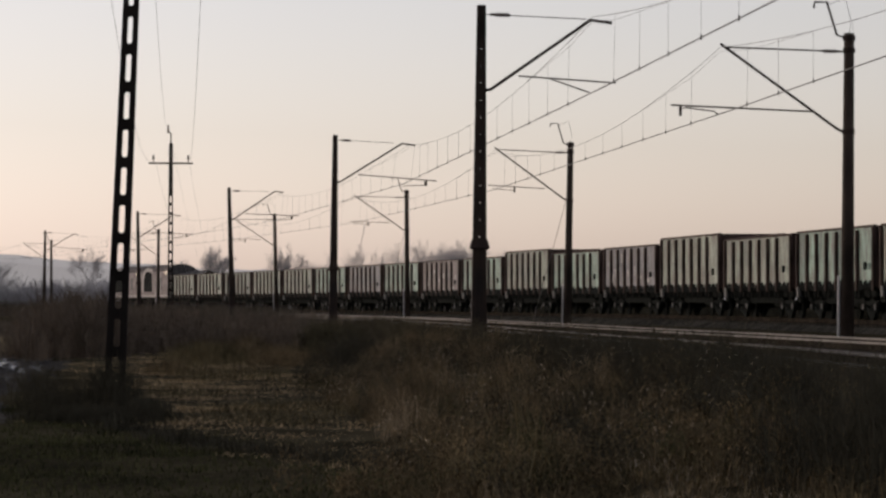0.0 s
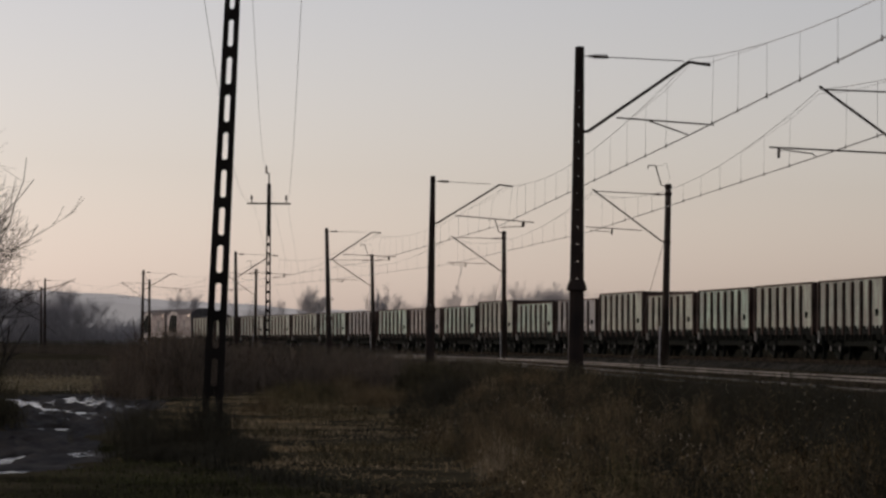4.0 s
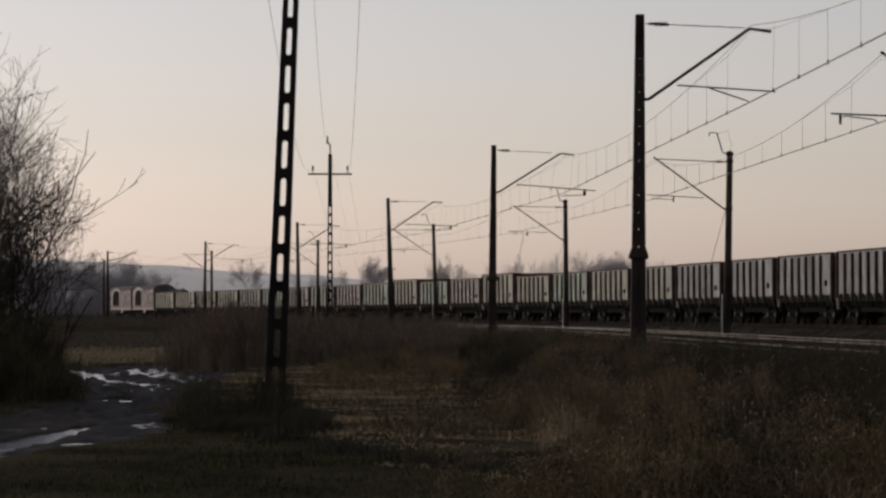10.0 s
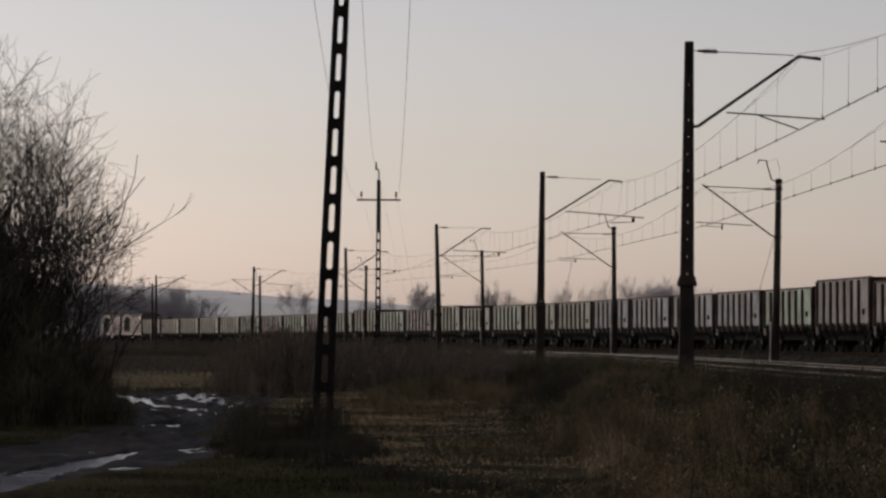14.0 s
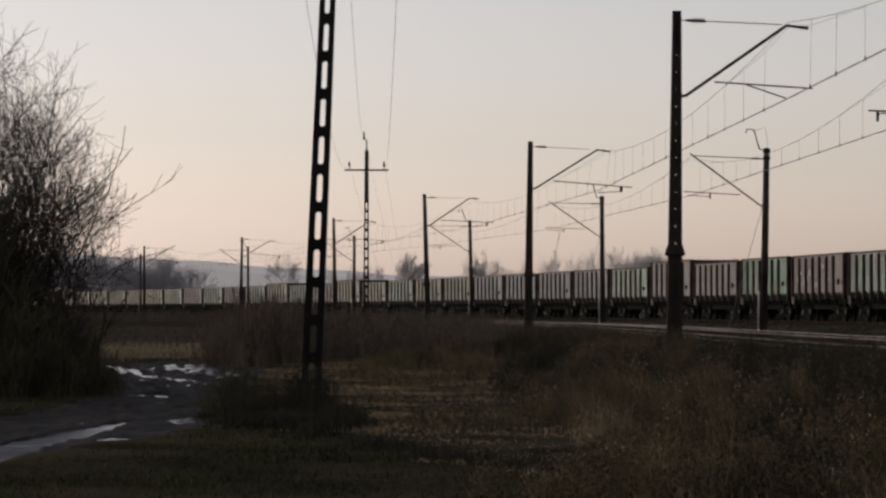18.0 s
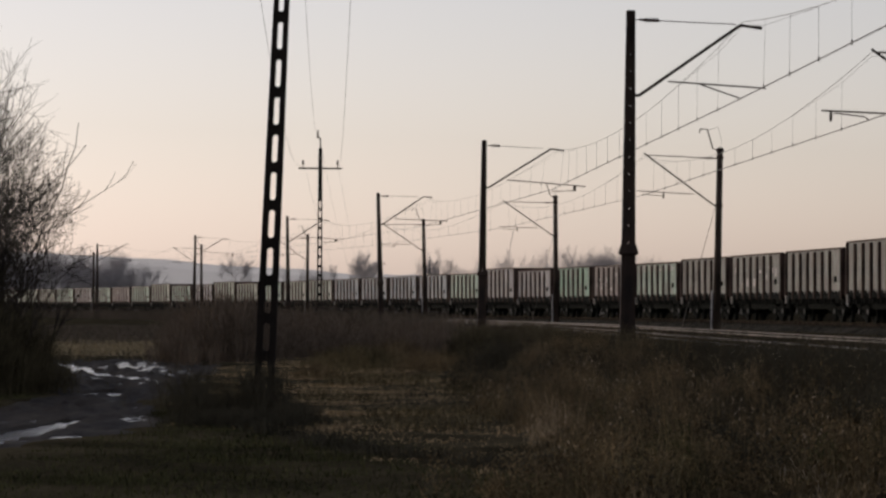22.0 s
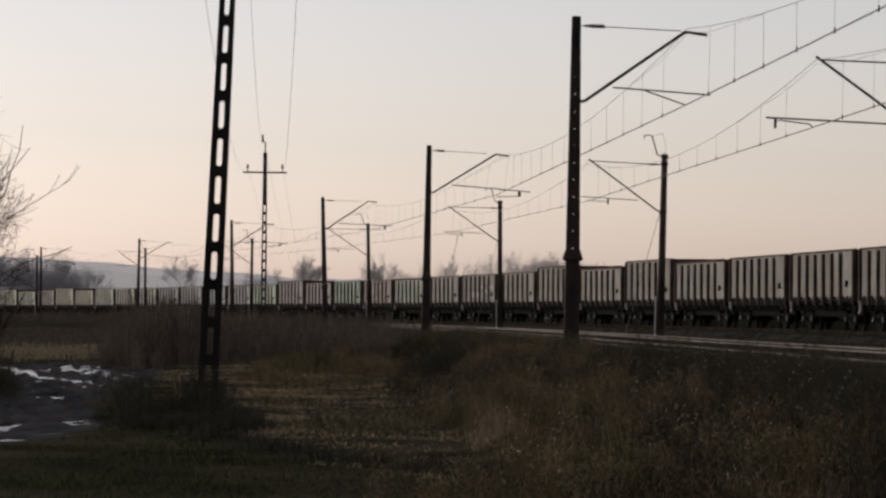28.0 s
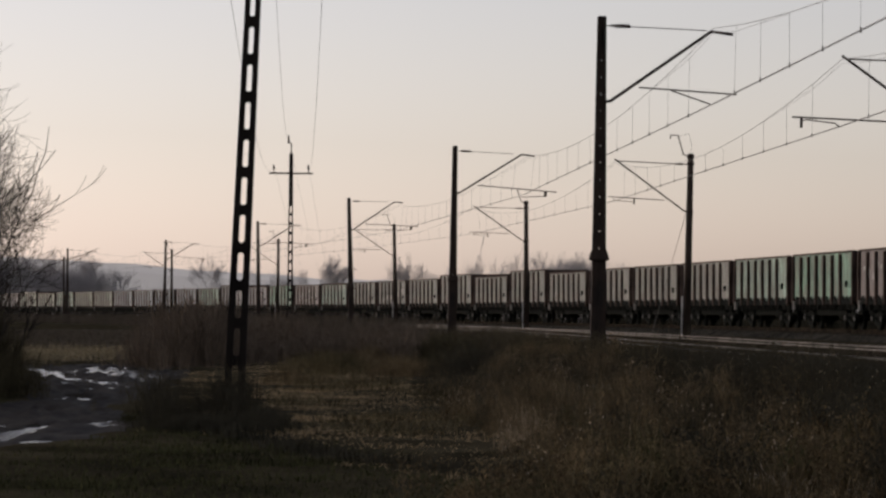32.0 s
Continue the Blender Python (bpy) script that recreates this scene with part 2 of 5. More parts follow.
def track_half(y):
    """Half its width."""
    return np.interp(y, [30, 36, 42, 50, 57, 66, 78, 88, 92], [2.3, 2.05, 1.85, 1.4, 1.35, 1.7, 2.3, 2.1, 1.1])


# ---- the ground ----
def wobble(x, y, s, seed=0.0):
    return noise.noise((x * s + seed, y * s - seed, seed * 1.7))


# middle, half width, half length, slant and depth of each puddle
PUDDLES = [(-4.72, 35.2, 0.22, 2.6, -0.04, 0.26), (-4.85, 38.2, 0.26, 1.8, 0.0, 0.26), (-4.68, 41.0, 0.24, 2.6, 0.05, 0.26), (-4.48, 43.6, 0.14, 2.2, 0.06, 0.26), (-4.25, 45.0, 0.2, 0.5, 0.0, 0.2), (-3.95, 39.05, 0.06, 0.3, 0.0, 0.11),
           (-5.2, 59.0, 0.42, 0.9, 0.0, 0.16), (-5.65, 55.3, 0.2, 1.0, 0.12, 0.14), (-3.15, 61.3, 0.22, 0.8, 0.2, 0.14),
           (-7.9, 82.0, 0.22, 5.6, -0.17, 0.16), (-7.8, 91.0, 0.28, 0.8, 0.0, 0.15), (-6.6, 83.0, 0.32, 0.9, 0.0, 0.15), (-6.1, 77.3, 0.15, 0.7, 0.0, 0.13)]


def build_ground():
    xs = np.concatenate((-np.geomspace(3500, 16, 26), np.arange(-14, -9, 0.2), np.arange(-9, -2, 0.11), np.arange(-2, 12, 0.22), np.geomspace(12.4, 3500, 28)))
    ys = np.concatenate((-np.geomspace(600, 20, 8), np.linspace(-10, 28, 8), np.arange(29, 92, 0.2), np.arange(92, 100, 0.4), np.geomspace(101, 5200, 70)))
    gx, gy = np.meshgrid(xs, ys)
    gz = ground_height(gx, gy)
    mud = np.zeros_like(gz)
    for j in range(len(ys)):
        if not 25 < ys[j] < 130:
            continue
        for i in range(len(xs)):
            x, y = xs[i], ys[j]
            if -16 < x < 12.5:
                gz[j, i] += 0.05 * wobble(x, y, 0.35) + 0.025 * wobble(x, y, 1.3, 5)
                half = track_half(y) + 0.7 * wobble(x, y, 0.3, 9) + 0.45 * wobble(x, y, 0.9, 3)
                inside = min(1.0, max(0.0, (half - abs(x - track_mid(y))) / 0.5)) if y < 93 else 0.0
                if inside > 0:
                    wet = 0.07 if y > 66 else 0.03 if y > 46 else 0.045
                    gz[j, i] += inside * (-wet + (0.04 if y < 48 else 0.05) * wobble(x, y * 0.3, 1.5, 2) + (0.04 if y < 48 else 0.08) * wobble(x, y * 0.3, 3.4, 4) + (0.05 if y < 48 else 0.1) * wobble(x, y * 0.4, 6.0, 8))
                    mud[j, i] = inside
                for px, py, rx, ry, turn, deep in PUDDLES:
                    dx, dy = x - px, y - py
                    u, v = (dx - dy * turn) / rx, dy / ry
                    if u * u + v * v < 4:
                        d = u * u + v * v + 0.35 * wobble(x, y * 0.4, 1.8, 7) + 0.4 * wobble(x, y * 0.5, 4.5, 6)
                        if d < 1.3:
                            mud[j, i] = 1
                            gz[j, i] -= deep * max(0.0, min(1.0, (1.3 - d) * 1.6))
    verts = np.stack((gx, gy, gz), -1).reshape(-1, 3)
    w = len(xs)
    idx = np.arange((len(ys) - 1) * w).reshape(-1, w)[:, :-1].reshape(-1)
    faces = np.stack((idx, idx + 1, idx + w + 1, idx + w), 1)
    me = bpy.data.meshes.new("ground")
    me.from_pydata(verts.tolist(), [], faces.tolist())
    me.materials.append(EARTH)
    me.materials.append(MUD)
    wet = mud.reshape(-1)[faces].mean(1) > 0.35
    me.polygons.foreach_set("material_index", wet.astype(np.int32))
    me.polygons.foreach_set("use_smooth", [True] * len(faces))
    tagged(new("ground", me), "damp dark meadow with a rutted muddy cart track", "ground", kind="structure")
    pond = [(track_mid(y) + o, y, -0.07) for y in np.arange(31, 92, 1.0) for o in (-2.8, 2.8)]
    raw_ob = raw("water", pond, [(2 * i, 2 * i + 1, 2 * i + 3, 2 * i + 2) for i in range(len(pond) // 2 - 1)], WATER)
    tagged(raw_ob, "shallow puddles standing in the ruts of the muddy track", "puddle", kind="structure")


build_ground()


def build_hill():
    """A long wooded ridge beyond the line."""
    verts, faces = [], []
    n = 90
    for row, (y, k) in enumerate(((1500, 0.0), (1560, 0.8), (1640, 1.0), (1900, 0.7))):
        for i in range(n):
            x = -330 + 620 * i / (n - 1)
            px = x / y * 1500
            top = 1.7 + 23 * math.exp(-((px + 210) / 170) ** 2) + 9.5 * math.exp(-((px - 60) / 220) ** 2) + 1.2 * wobble(x, 0, 0.03) + 0.5 * wobble(x, 0, 0.15, 4)
            verts.append((x, y, -1 + k * (top + 1)))
    for r in range(3):
        faces += [(r * n + i, r * n + i + 1, (r + 1) * n + i + 1, (r + 1) * n + i) for i in range(n - 1)]
    tagged(raw("backdrop", verts, faces, HILL), "low wooded ridge glowing with painted haze", "hill", kind="structure")


build_hill()


# ---- the lines ----
def rail_section(o, top):
    return [(o - 0.07, top - 0.17), (o - 0.07, top - 0.155), (o - 0.01, top - 0.14), (o - 0.01, top - 0.045), (o - 0.036, top - 0.035),
            (o - 0.036, top), (o + 0.036, top), (o + 0.036, top - 0.035), (o + 0.01, top - 0.045), (o + 0.01, top - 0.14), (o + 0.07, top - 0.155), (o + 0.07, top - 0.17)]


def build_line(name, points, gauge, top, label, bed_mat, fall=None):
    """A ballasted track: bed, sleepers and two rails."""
    verts, faces = sweep(points, [(-2.3, top - 0.62), (-1.55, top - 0.24), (1.55, top - 0.24), (2.3, top - 0.62)], fall)
    bed = raw(name, verts, faces, bed_mat)
    tagged(bed, label, "railway track", kind="structure")
    for side in (-1, 1):
        verts, faces = sweep(points, rail_section(side * (gauge + 0.07) / 2, top), fall)
        bar = raw("rail", verts, faces, RAIL, bed, "dark rusty rail")
        verts, faces = sweep(points, [(side * (gauge + 0.07) / 2 + o, top + z) for o, z in ((-0.038, -0.034), (-0.038, 0.004), (0.038, 0.004), (0.038, -0.034))], fall)
        raw("running_head", verts, faces, SHINE if bed_mat is BALLAST else RAIL, bar, "polished running head of the rail")
    verts, faces, along = [], [], 0.0
    for (xa, ya, ha), (xb, yb, hb) in zip(points, points[1:]):
        d = math.hypot(xb - xa, yb - ya)
        while along < d:
            u = along / d
            x, y, h = xa + (xb - xa) * u, ya + (yb - ya) * u, ha + (hb - ha) * u
            c, s = math.cos(h), math.sin(h)
            k = len(verts)
            for z in (top - 0.3, top - 0.175):
                for o, f in ((-1.3, -0.13), (1.3, -0.13), (1.3, 0.13), (-1.3, 0.13)):
                    verts.append((x + o * c - f * s, y + o * s + f * c, z + float(grade(y)) + (float(fall(y)) if fall else 0.0)))
            faces += [(k + 4, k + 5, k + 6, k + 7)] + [(k + i, k + (i + 1) % 4, k + 4 + (i + 1) % 4, k + 4 + i) for i in range(4)]
            along += 0.6
        along -= d
    tagged(raw("sleeper", verts, faces, SLEEPER if bed_mat is BALLAST else DARK_BED, bed), "grey concrete sleepers", kind="stuff")


def beside(off):
    out = []
    for y in np.concatenate((np.arange(-120, 90, 10), np.arange(90, 470, 6))):
        x, h = pair(y)
        out.append((x + off * math.cos(h), y + off * math.sin(h), h))
    return out


WIRED_TOP = 0.8
build_line("track_1", beside(-2.05), 1.435, WIRED_TOP, "ballasted electrified track with shiny rails", BALLAST, dip)
build_line("track_2", beside(2.05), 1.435, WIRED_TOP, "second ballasted electrified track with shiny rails", BALLAST, dip)
build_line("track_3", [broad(s) for s in np.arange(-150, 690, 5.0)], 1.52, RAIL_TOP, "broad ballasted track under the goods train", DARK_BED)


# ---- masts and wires ----
def battened_mast(height, near):
    """A mast of two steel channels with batten plates, its bracket reaching over the first track. Foot at the origin."""
    ob = new("catenary_mast")
    for side in (-1, 1):
        bm = bmesh.new()
        verts0 = []
        for z, half in ((-0.9, 0.19), (height, 0.098)):
            verts0 += [bm.verts.new((side * w, dy, z)) for w, dy in ((0.017, -0.1), (half, -0.1), (half, 0.1), (0.017, 0.1))]
        for i in range(4):
            bm.faces.new((verts0[i], verts0[(i + 1) % 4], verts0[4 + (i + 1) % 4], verts0[4 + i]))
        bm.faces.new(verts0[4:])
        part("channel", bm, STEEL, ob)
    plate = bmesh.new()
    box(plate, 0, 0, 0, 0.06, 0.17, 0.366 if near else 0.39)
    me = bpy.data.meshes.new("batten")
    plate.to_mesh(me)
    plate.free()
    me.materials.append(STEEL)
    k = int((height - 2.7) / 0.39)
    for i in range(k):
        z = 2.58 + i * 0.39
        share("batten", me, ob, "", Matrix.Translation((0, 0, z)))
    bm = bmesh.new()
    box(bm, 0, 0, -0.5, 0.3, 0.17, 3.05)
    part("lower_web", bm, STEEL, ob)
    bm = bmesh.new()
    box(bm, 0, 0, height - 0.75, 0.15, 0.17, 0.76)
    part("cap_plate", bm, STEEL, ob)
    bm = bmesh.new()
    for (w0, z0), (w1, z1) in (((0.225, 2.32), (0.17, 2.52)), ((0.19, 2.28), (0.225, 2.32))):
        ring = [bm.verts.new((sx * w, sy * w * 0.8, z)) for w, z in ((w0, z0), (w1, z1)) for sx, sy in ((-1, -1), (1, -1), (1, 1), (-1, 1))]
        for i in range(4):
            bm.faces.new((ring[i], ring[(i + 1) % 4], ring[4 + (i + 1) % 4], ring[4 + i]))
        bm.faces.new(ring[3::-1])
        bm.faces.new(ring[4:])
    part("collar", bm, STEEL, ob, "dark flared collar round the mast")
    bm = bmesh.new()
    box(bm, 0, 0, -0.9, 0.8, 0.8, 1.0, bevel=0.05)
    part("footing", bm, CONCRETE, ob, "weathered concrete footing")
    top = height
    reach = 1.0 if near else 1.1
    bm = bmesh.new()
    bent(bm, [(0.1, 0, top - 1.93), (0.22, 0, top - 1.92), (2.5 * reach, 0, top - 0.3), (3.0 * reach, 0, top - 0.36)], 0.042)
    part("bracket", bm, STEEL, ob, "bent tubular bracket")
    bm = bmesh.new()
    bent(bm, [(0.1, 0, top - 0.2), (2.4, 0, top - 0.28)], 0.012)
    part("stay_rod", bm, STEEL, ob)
    bm = bmesh.new()
    rod(bm, (0.2, 0, top - 0.2), (0.66, 0, top - 0.22), 0.03, 0.03, 10)
    for i in range(7):
        disc(bm, (0.34 + i * 0.045, 0, top - 0.207), (1, 0, 0), 0.05, 0.03, 10)
    part("insulator", bm, PORCELAIN, ob, "ribbed brown insulator")
    bm = bmesh.new()
    if near:
        bent(bm, [(0.86, 0, top - 1.6), (3.1, 0, top - 1.73)], 0.02)
        bent(bm, [(1.6, 0, top - 1.66), (2.5, 0, top - 1.96)], 0.018)
    else:
        bent(bm, [(0.95, 0, top - 1.6), (4.2, 0, top - 1.82)], 0.024)
        bent(bm, [(3.75, 0, top - 1.8), (3.7, 0, top - 2.0), (2.8, 0, top - 2.05)], 0.018)
        box(bm, 3.75, 0, top - 2.02, 0.12, 0.06, 0.2)
    part("registration_arm", bm, STEEL, ob)
    return tagged(ob, "dark steel catenary mast with a bent bracket arm", "catenary mast", "masts along the line")


def round_mast(height, long_arm=False):
    """A spun concrete mast with its bracket reaching back over the second track, and a horn gap on its head."""
    ob = new("catenary_mast")
    bm = bmesh.new()
    rod(bm, (0, 0, -0.9), (0, 0, height), 0.17, 0.122, 14)
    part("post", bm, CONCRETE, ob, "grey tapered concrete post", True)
    top = height
    for z in (top - 0.12, top - 0.42, top - 2.4):
        bm = bmesh.new()
        rod(bm, (0, 0, z - 0.06), (0, 0, z + 0.06), 0.155, 0.155, 12)
        part("clamp", bm, STEEL, ob)
    bm = bmesh.new()
    bent(bm, [(-0.15, 0, top - 2.4), (-0.3, 0, top - 2.32), (-3.15, 0, top - 0.3)], 0.035)
    part("bracket", bm, STEEL, ob, "slanting tubular bracket")
    bm = bmesh.new()
    bent(bm, [(-0.12, 0, top - 0.45), (-3.0, 0, top - 0.38)], 0.022)
    part("stay_rod", bm, STEEL, ob)
    bm = bmesh.new()
    rod(bm, (-0.2, 0, top - 0.447), (-0.66, 0, top - 0.44), 0.028, 0.028, 10)
    for i in range(7):
        disc(bm, (-0.34 - i * 0.045, 0, top - 0.445), (1, 0, 0), 0.045, 0.03, 10)
    part("insulator", bm, PORCELAIN, ob, "ribbed brown insulator")
    bm = bmesh.new()
    if long_arm:
        bent(bm, [(-0.88, 0, top - 1.92), (-4.35, 0, top - 1.8)], 0.024)
        bent(bm, [(-4.12, 0, top - 1.8), (-4.12, 0, top - 1.9), (-4.0, 0, top - 1.86), (-3.3, 0, top - 1.94), (-3.2, 0, top - 2.02)], 0.017)
        box(bm, -4.12, 0, top - 2.06, 0.06, 0.06, 0.26)
    else:
        bent(bm, [(-1.05, 0, top - 1.95), (-3.4, 0, top - 1.86)], 0.02)
        bent(bm, [(-2.3, 0, top - 1.9), (-2.3, 0, top - 2.05), (-3.2, 0, top - 2.0)], 0.015)
        box(bm, -2.3, 0, top - 2.15, 0.06, 0.06, 0.25)
    part("registration_arm", bm, STEEL, ob)
    bm = bmesh.new()
    bent(bm, [(-0.1, 0, top - 0.1), (-0.3, 0, top - 0.05), (-0.55, 0, top + 0.75), (-0.85, 0, top + 0.75), (-0.87, 0, top + 0.6)], 0.03)
    part("arrester_horn", bm, STEEL, ob, "bent horn on the mast head")
    bm = bmesh.new()
    bent(bm, [(-0.5, 0, top + 0.7), (-0.1, 0, top + 0.85), (0.05, 0, top + 0.3), (0.0, 0, top)], 0.008, 5)
    part("jumper", bm, WIRE, ob)
    if not long_arm:
        bm = bmesh.new()
        rod(bm, (-0.15, 0, top - 2.45), (-1.55, 0, -0.3), 0.011, 0.011, 5)
        part("guy_wire", bm, WIRE, ob)
    bm = bmesh.new()
    box(bm, -0.22, 0, -0.2, 0.045, 0.08, 1.9)
    part("cable_pipe", bm, PIPE, ob, "pale pipe up the foot of the mast")
    return tagged(ob, "grey concrete catenary mast with a slanting bracket", "catenary mast", "masts along the line")


NEAR_ROW = [(6.2, 14.0), (5.48, 74.0), (3.86, 133.5), (-0.73, 197.5), (-7.96, 252.0), (-19.3, 323.0), (-33.4, 372.0), (-50.5, 425.0)]
FAR_ROW = [(15.6, 22.0), (14.78, 78.4), (13.61, 134.0), (9.86, 194.0), (2.55, 249.0), (-7.7, 305.0), (-20.9, 361.0), (-38.0, 418.0)]
MAST_FOOT = 0.4
NEAR_HEIGHT, FAR_HEIGHT = EYE + 6.65 - MAST_FOOT, EYE + 6.4 - MAST_FOOT


def mast_pose(x, y, lean=0.0):
    return pose(x, y, MAST_FOOT, 0, lean, math.degrees(pair(y)[1]) * 0.6)


LEANS_NEAR = [0, 0.6, 0.8, -1.5, -0.8, 1.0, 0, 0]
LEANS_FAR = [0, 0.6, 1.2, -0.3, -1.2, 0.4, 0, 0]


def lean_pose(x, y, height, lean):
    """The foot moves so that the head keeps its place."""
    return mast_pose(x - height * math.sin(radians(lean)), y, lean)


near_a, near_b = battened_mast(NEAR_HEIGHT, True), battened_mast(NEAR_HEIGHT, False)
near_a.matrix_basis = lean_pose(*NEAR_ROW[1], NEAR_HEIGHT, LEANS_NEAR[1])
near_b.matrix_basis = lean_pose(*NEAR_ROW[2], NEAR_HEIGHT, LEANS_NEAR[2])
far_a, far_b = round_mast(FAR_HEIGHT, True), round_mast(FAR_HEIGHT)
far_a.matrix_basis = lean_pose(*FAR_ROW[1], FAR_HEIGHT, LEANS_FAR[1])
far_b.matrix_basis = lean_pose(*FAR_ROW[2], FAR_HEIGHT, LEANS_FAR[2])
for i in (0, 3, 4, 5, 6, 7):
    copy_thing(near_b, lean_pose(*NEAR_ROW[i], NEAR_HEIGHT, LEANS_NEAR[i]))
for i in (0, 3, 4, 5, 6, 7):
    copy_thing(far_b, lean_pose(*FAR_ROW[i], FAR_HEIGHT, LEANS_FAR[i]))


def hang(name, supports, sag, near_sag, r, label):
    """One wired track: a sagging messenger, two contact wires below it, droppers between and stitch wires beside the masts."""
    ob = new(name)
    drops = bmesh.new()
    upper = []
    for (m0, c0), (m1, c1) in zip(supports, supports[1:]):
        m0, c0, m1, c1 = Vector(m0), Vector(c0), Vector(m1), Vector(c1)
        k = max(8, int((m1 - m0).length / 4.0))
        for i in range(k + 1):
            u = i / k
            p = m0.lerp(m1, u)
            p.z -= 4 * (sag if m0.y > 40 else near_sag) * u * (1 - u)
            draw = min(1.0, 7 * u * (1 - u))
            over = c0.lerp(c1, u)
            p.x, p.y = p.x + (over.x - p.x) * draw, p.y + (over.y - p.y) * draw
            if i or not upper:
                upper.append(p)
            q = c0.lerp(c1, u)
            if 0 < i < k:
                rod(drops, p, q, 0.0035, 0.0035, 4)
                rod(drops, q + Vector((0, 0, -0.04)), q + Vector((0, 0, 0.06)), 0.016, 0.016, 5)
    bm = bmesh.new()
    bent(bm, upper, r, 5)
    part("messenger", bm, WIRE, ob)
    for p, _ in supports[1:-1]:
        i = min(range(len(upper)), key=lambda j: (upper[j] - Vector(p)).length)
        bm = bmesh.new()
        bent(bm, [upper[i - 3] + Vector((0, 0, -0.02)), upper[i - 1] + Vector((0, 0, -0.13)), upper[i] + Vector((0, 0, -0.1)), upper[i + 1] + Vector((0, 0, -0.13)), upper[i + 3] + Vector((0, 0, -0.02))], r * 0.6, 5)
        part("stitch_wire", bm, WIRE, ob)
    for off in (-0.02, 0.02):
        bm = bmesh.new()
        bent(bm, [Vector(c) + Vector((off, 0, 0)) for _, c in supports], r, 5)
        part("contact_wire", bm, WIRE, ob)
    tagged(part("dropper", drops, WIRE, ob), kind="stuff")
    return tagged(ob, label, "overhead wire")


def at_mast(row, height, i, out, down):
    x, y = row[i]
    h = pair(y)[1] * 0.6
    return (x + out * math.cos(h), y + out * math.sin(h), MAST_FOOT + height - down)


hang("overhead_wire", [(at_mast(NEAR_ROW, NEAR_HEIGHT, i, 2.55 if i == 1 else 3.1, 0.25 if i == 1 else 0.36), at_mast(NEAR_ROW, NEAR_HEIGHT, i, 2.5 if i == 1 else 2.8, 2.0)) for i in range(8)],
     0.85, 1.1, 0.0075, "sagging overhead wires above the first track")
hang("overhead_wire", [(at_mast(FAR_ROW, FAR_HEIGHT, i, -3.15, 0.35), at_mast(FAR_ROW, FAR_HEIGHT, i, -3.2, 1.98)) for i in range(8)],
     1.1, 0.88, 0.0075, "sagging overhead wires above the second track")


# ---- the power line on concrete poles with windows ----
def ladder_pole(height, foot_w, head_w, pitch, solid_head, base, inner):
    """An I-shaped concrete pole pierced by a row of rounded windows. Foot at the origin."""
    ob = new("power_pole")
    n = int((height - solid_head - base) / pitch)
    crown = base + n * pitch

    def half(z):
        return (foot_w + (head_w - foot_w) * z / height) / 2

    def plate(name, outline, d=0.09, label=""):
        bm = bmesh.new()
        front = [bm.verts.new((x, -d, z)) for x, z in outline]
        back = [bm.verts.new((x, d, z)) for x, z in outline]
        bm.faces.new(front)
        bm.faces.new(back[::-1])
        for i in range(len(front)):
            bm.faces.new((front[i], back[i], back[(i + 1) % len(front)], front[(i + 1) % len(front)]))
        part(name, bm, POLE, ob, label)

    for side in (-1, 1):
        plate("leg", [(side * half(0), -0.4), (side * half(crown), crown), (side * half(crown) * inner, crown), (side * half(0) * inner, -0.4)])
    plate("foot_web", [(-half(0) * (inner + 0.05), -0.4), (-half(base) * (inner + 0.05), base), (half(base) * (inner + 0.05), base), (half(0) * (inner + 0.05), -0.4)], 0.085)
    for i in range(n):
        z0, z1 = base + i * pitch + pitch * 0.75, base + (i + 1) * pitch
        w = half(z0) * (inner + 0.05)
        f = 0.045
        plate("rung", [(-w, z0 - f), (-w * 0.6, z0 - 0.012), (0, z0), (w * 0.6, z0 - 0.012), (w, z0 - f), (w, z1 + f), (w * 0.6, z1 + 0.012), (0, z1), (-w * 0.6, z1 + 0.012), (-w, z1 + f)], 0.085)
    plate("head", [(-half(crown), crown), (-half(height), height), (half(height), height), (half(crown), crown)])
    bm = bmesh.new()
    box(bm, 0, -0.12, height - 1.12, 2.36, 0.08, 0.09)
    part("crossarm", bm, STEEL, ob)
    for x in (-0.93, 0.93):
        bm = bmesh.new()
        rod(bm, (x, -0.12, height - 1.03), (x, -0.12, height - 0.86), 0.025, 0.025)
        rod(bm, (x, -0.12, height - 0.86), (x, -0.12, height - 0.72), 0.075, 0.05, 10)
        rod(bm, (x, -0.12, height - 0.72), (x, -0.12, height - 0.62), 0.06, 0.04, 10)
        part("insulator", bm, PORCELAIN, ob, "brown pin insulator")
    bm = bmesh.new()
    bent(bm, [(0, 0, height), (0, 0, height + 0.55), (-0.13, 0, height + 0.6)], 0.04)
    part("head_pin", bm, STEEL, ob)
    bm = bmesh.new()
    rod(bm, (-0.15, 0, height + 0.55), (-0.15, 0, height + 0.98), 0.07, 0.04, 10)
    part("insulator", bm, PORCELAIN, ob, "brown pin insulator")
    return tagged(ob, "weathered concrete power pole pierced by windows", "power pole", "power poles")


POLE_NEAR, POLE_FAR = (-1.72, 44.0), (-3.8, 175.0)
pole_n = ladder_pole(9.75, 0.29, 0.155, 0.51, 1.6, 0.48, 0.33)
pole_n.matrix_basis = pose(*POLE_NEAR, -0.05, 0, 2.5, 0)
pole_f = ladder_pole(9.92, 0.33, 0.2, 0.51, 2.3, 0.6, 0.41)
pole_f.matrix_basis = pose(*POLE_FAR, -0.05, 0, 0.3, 0)


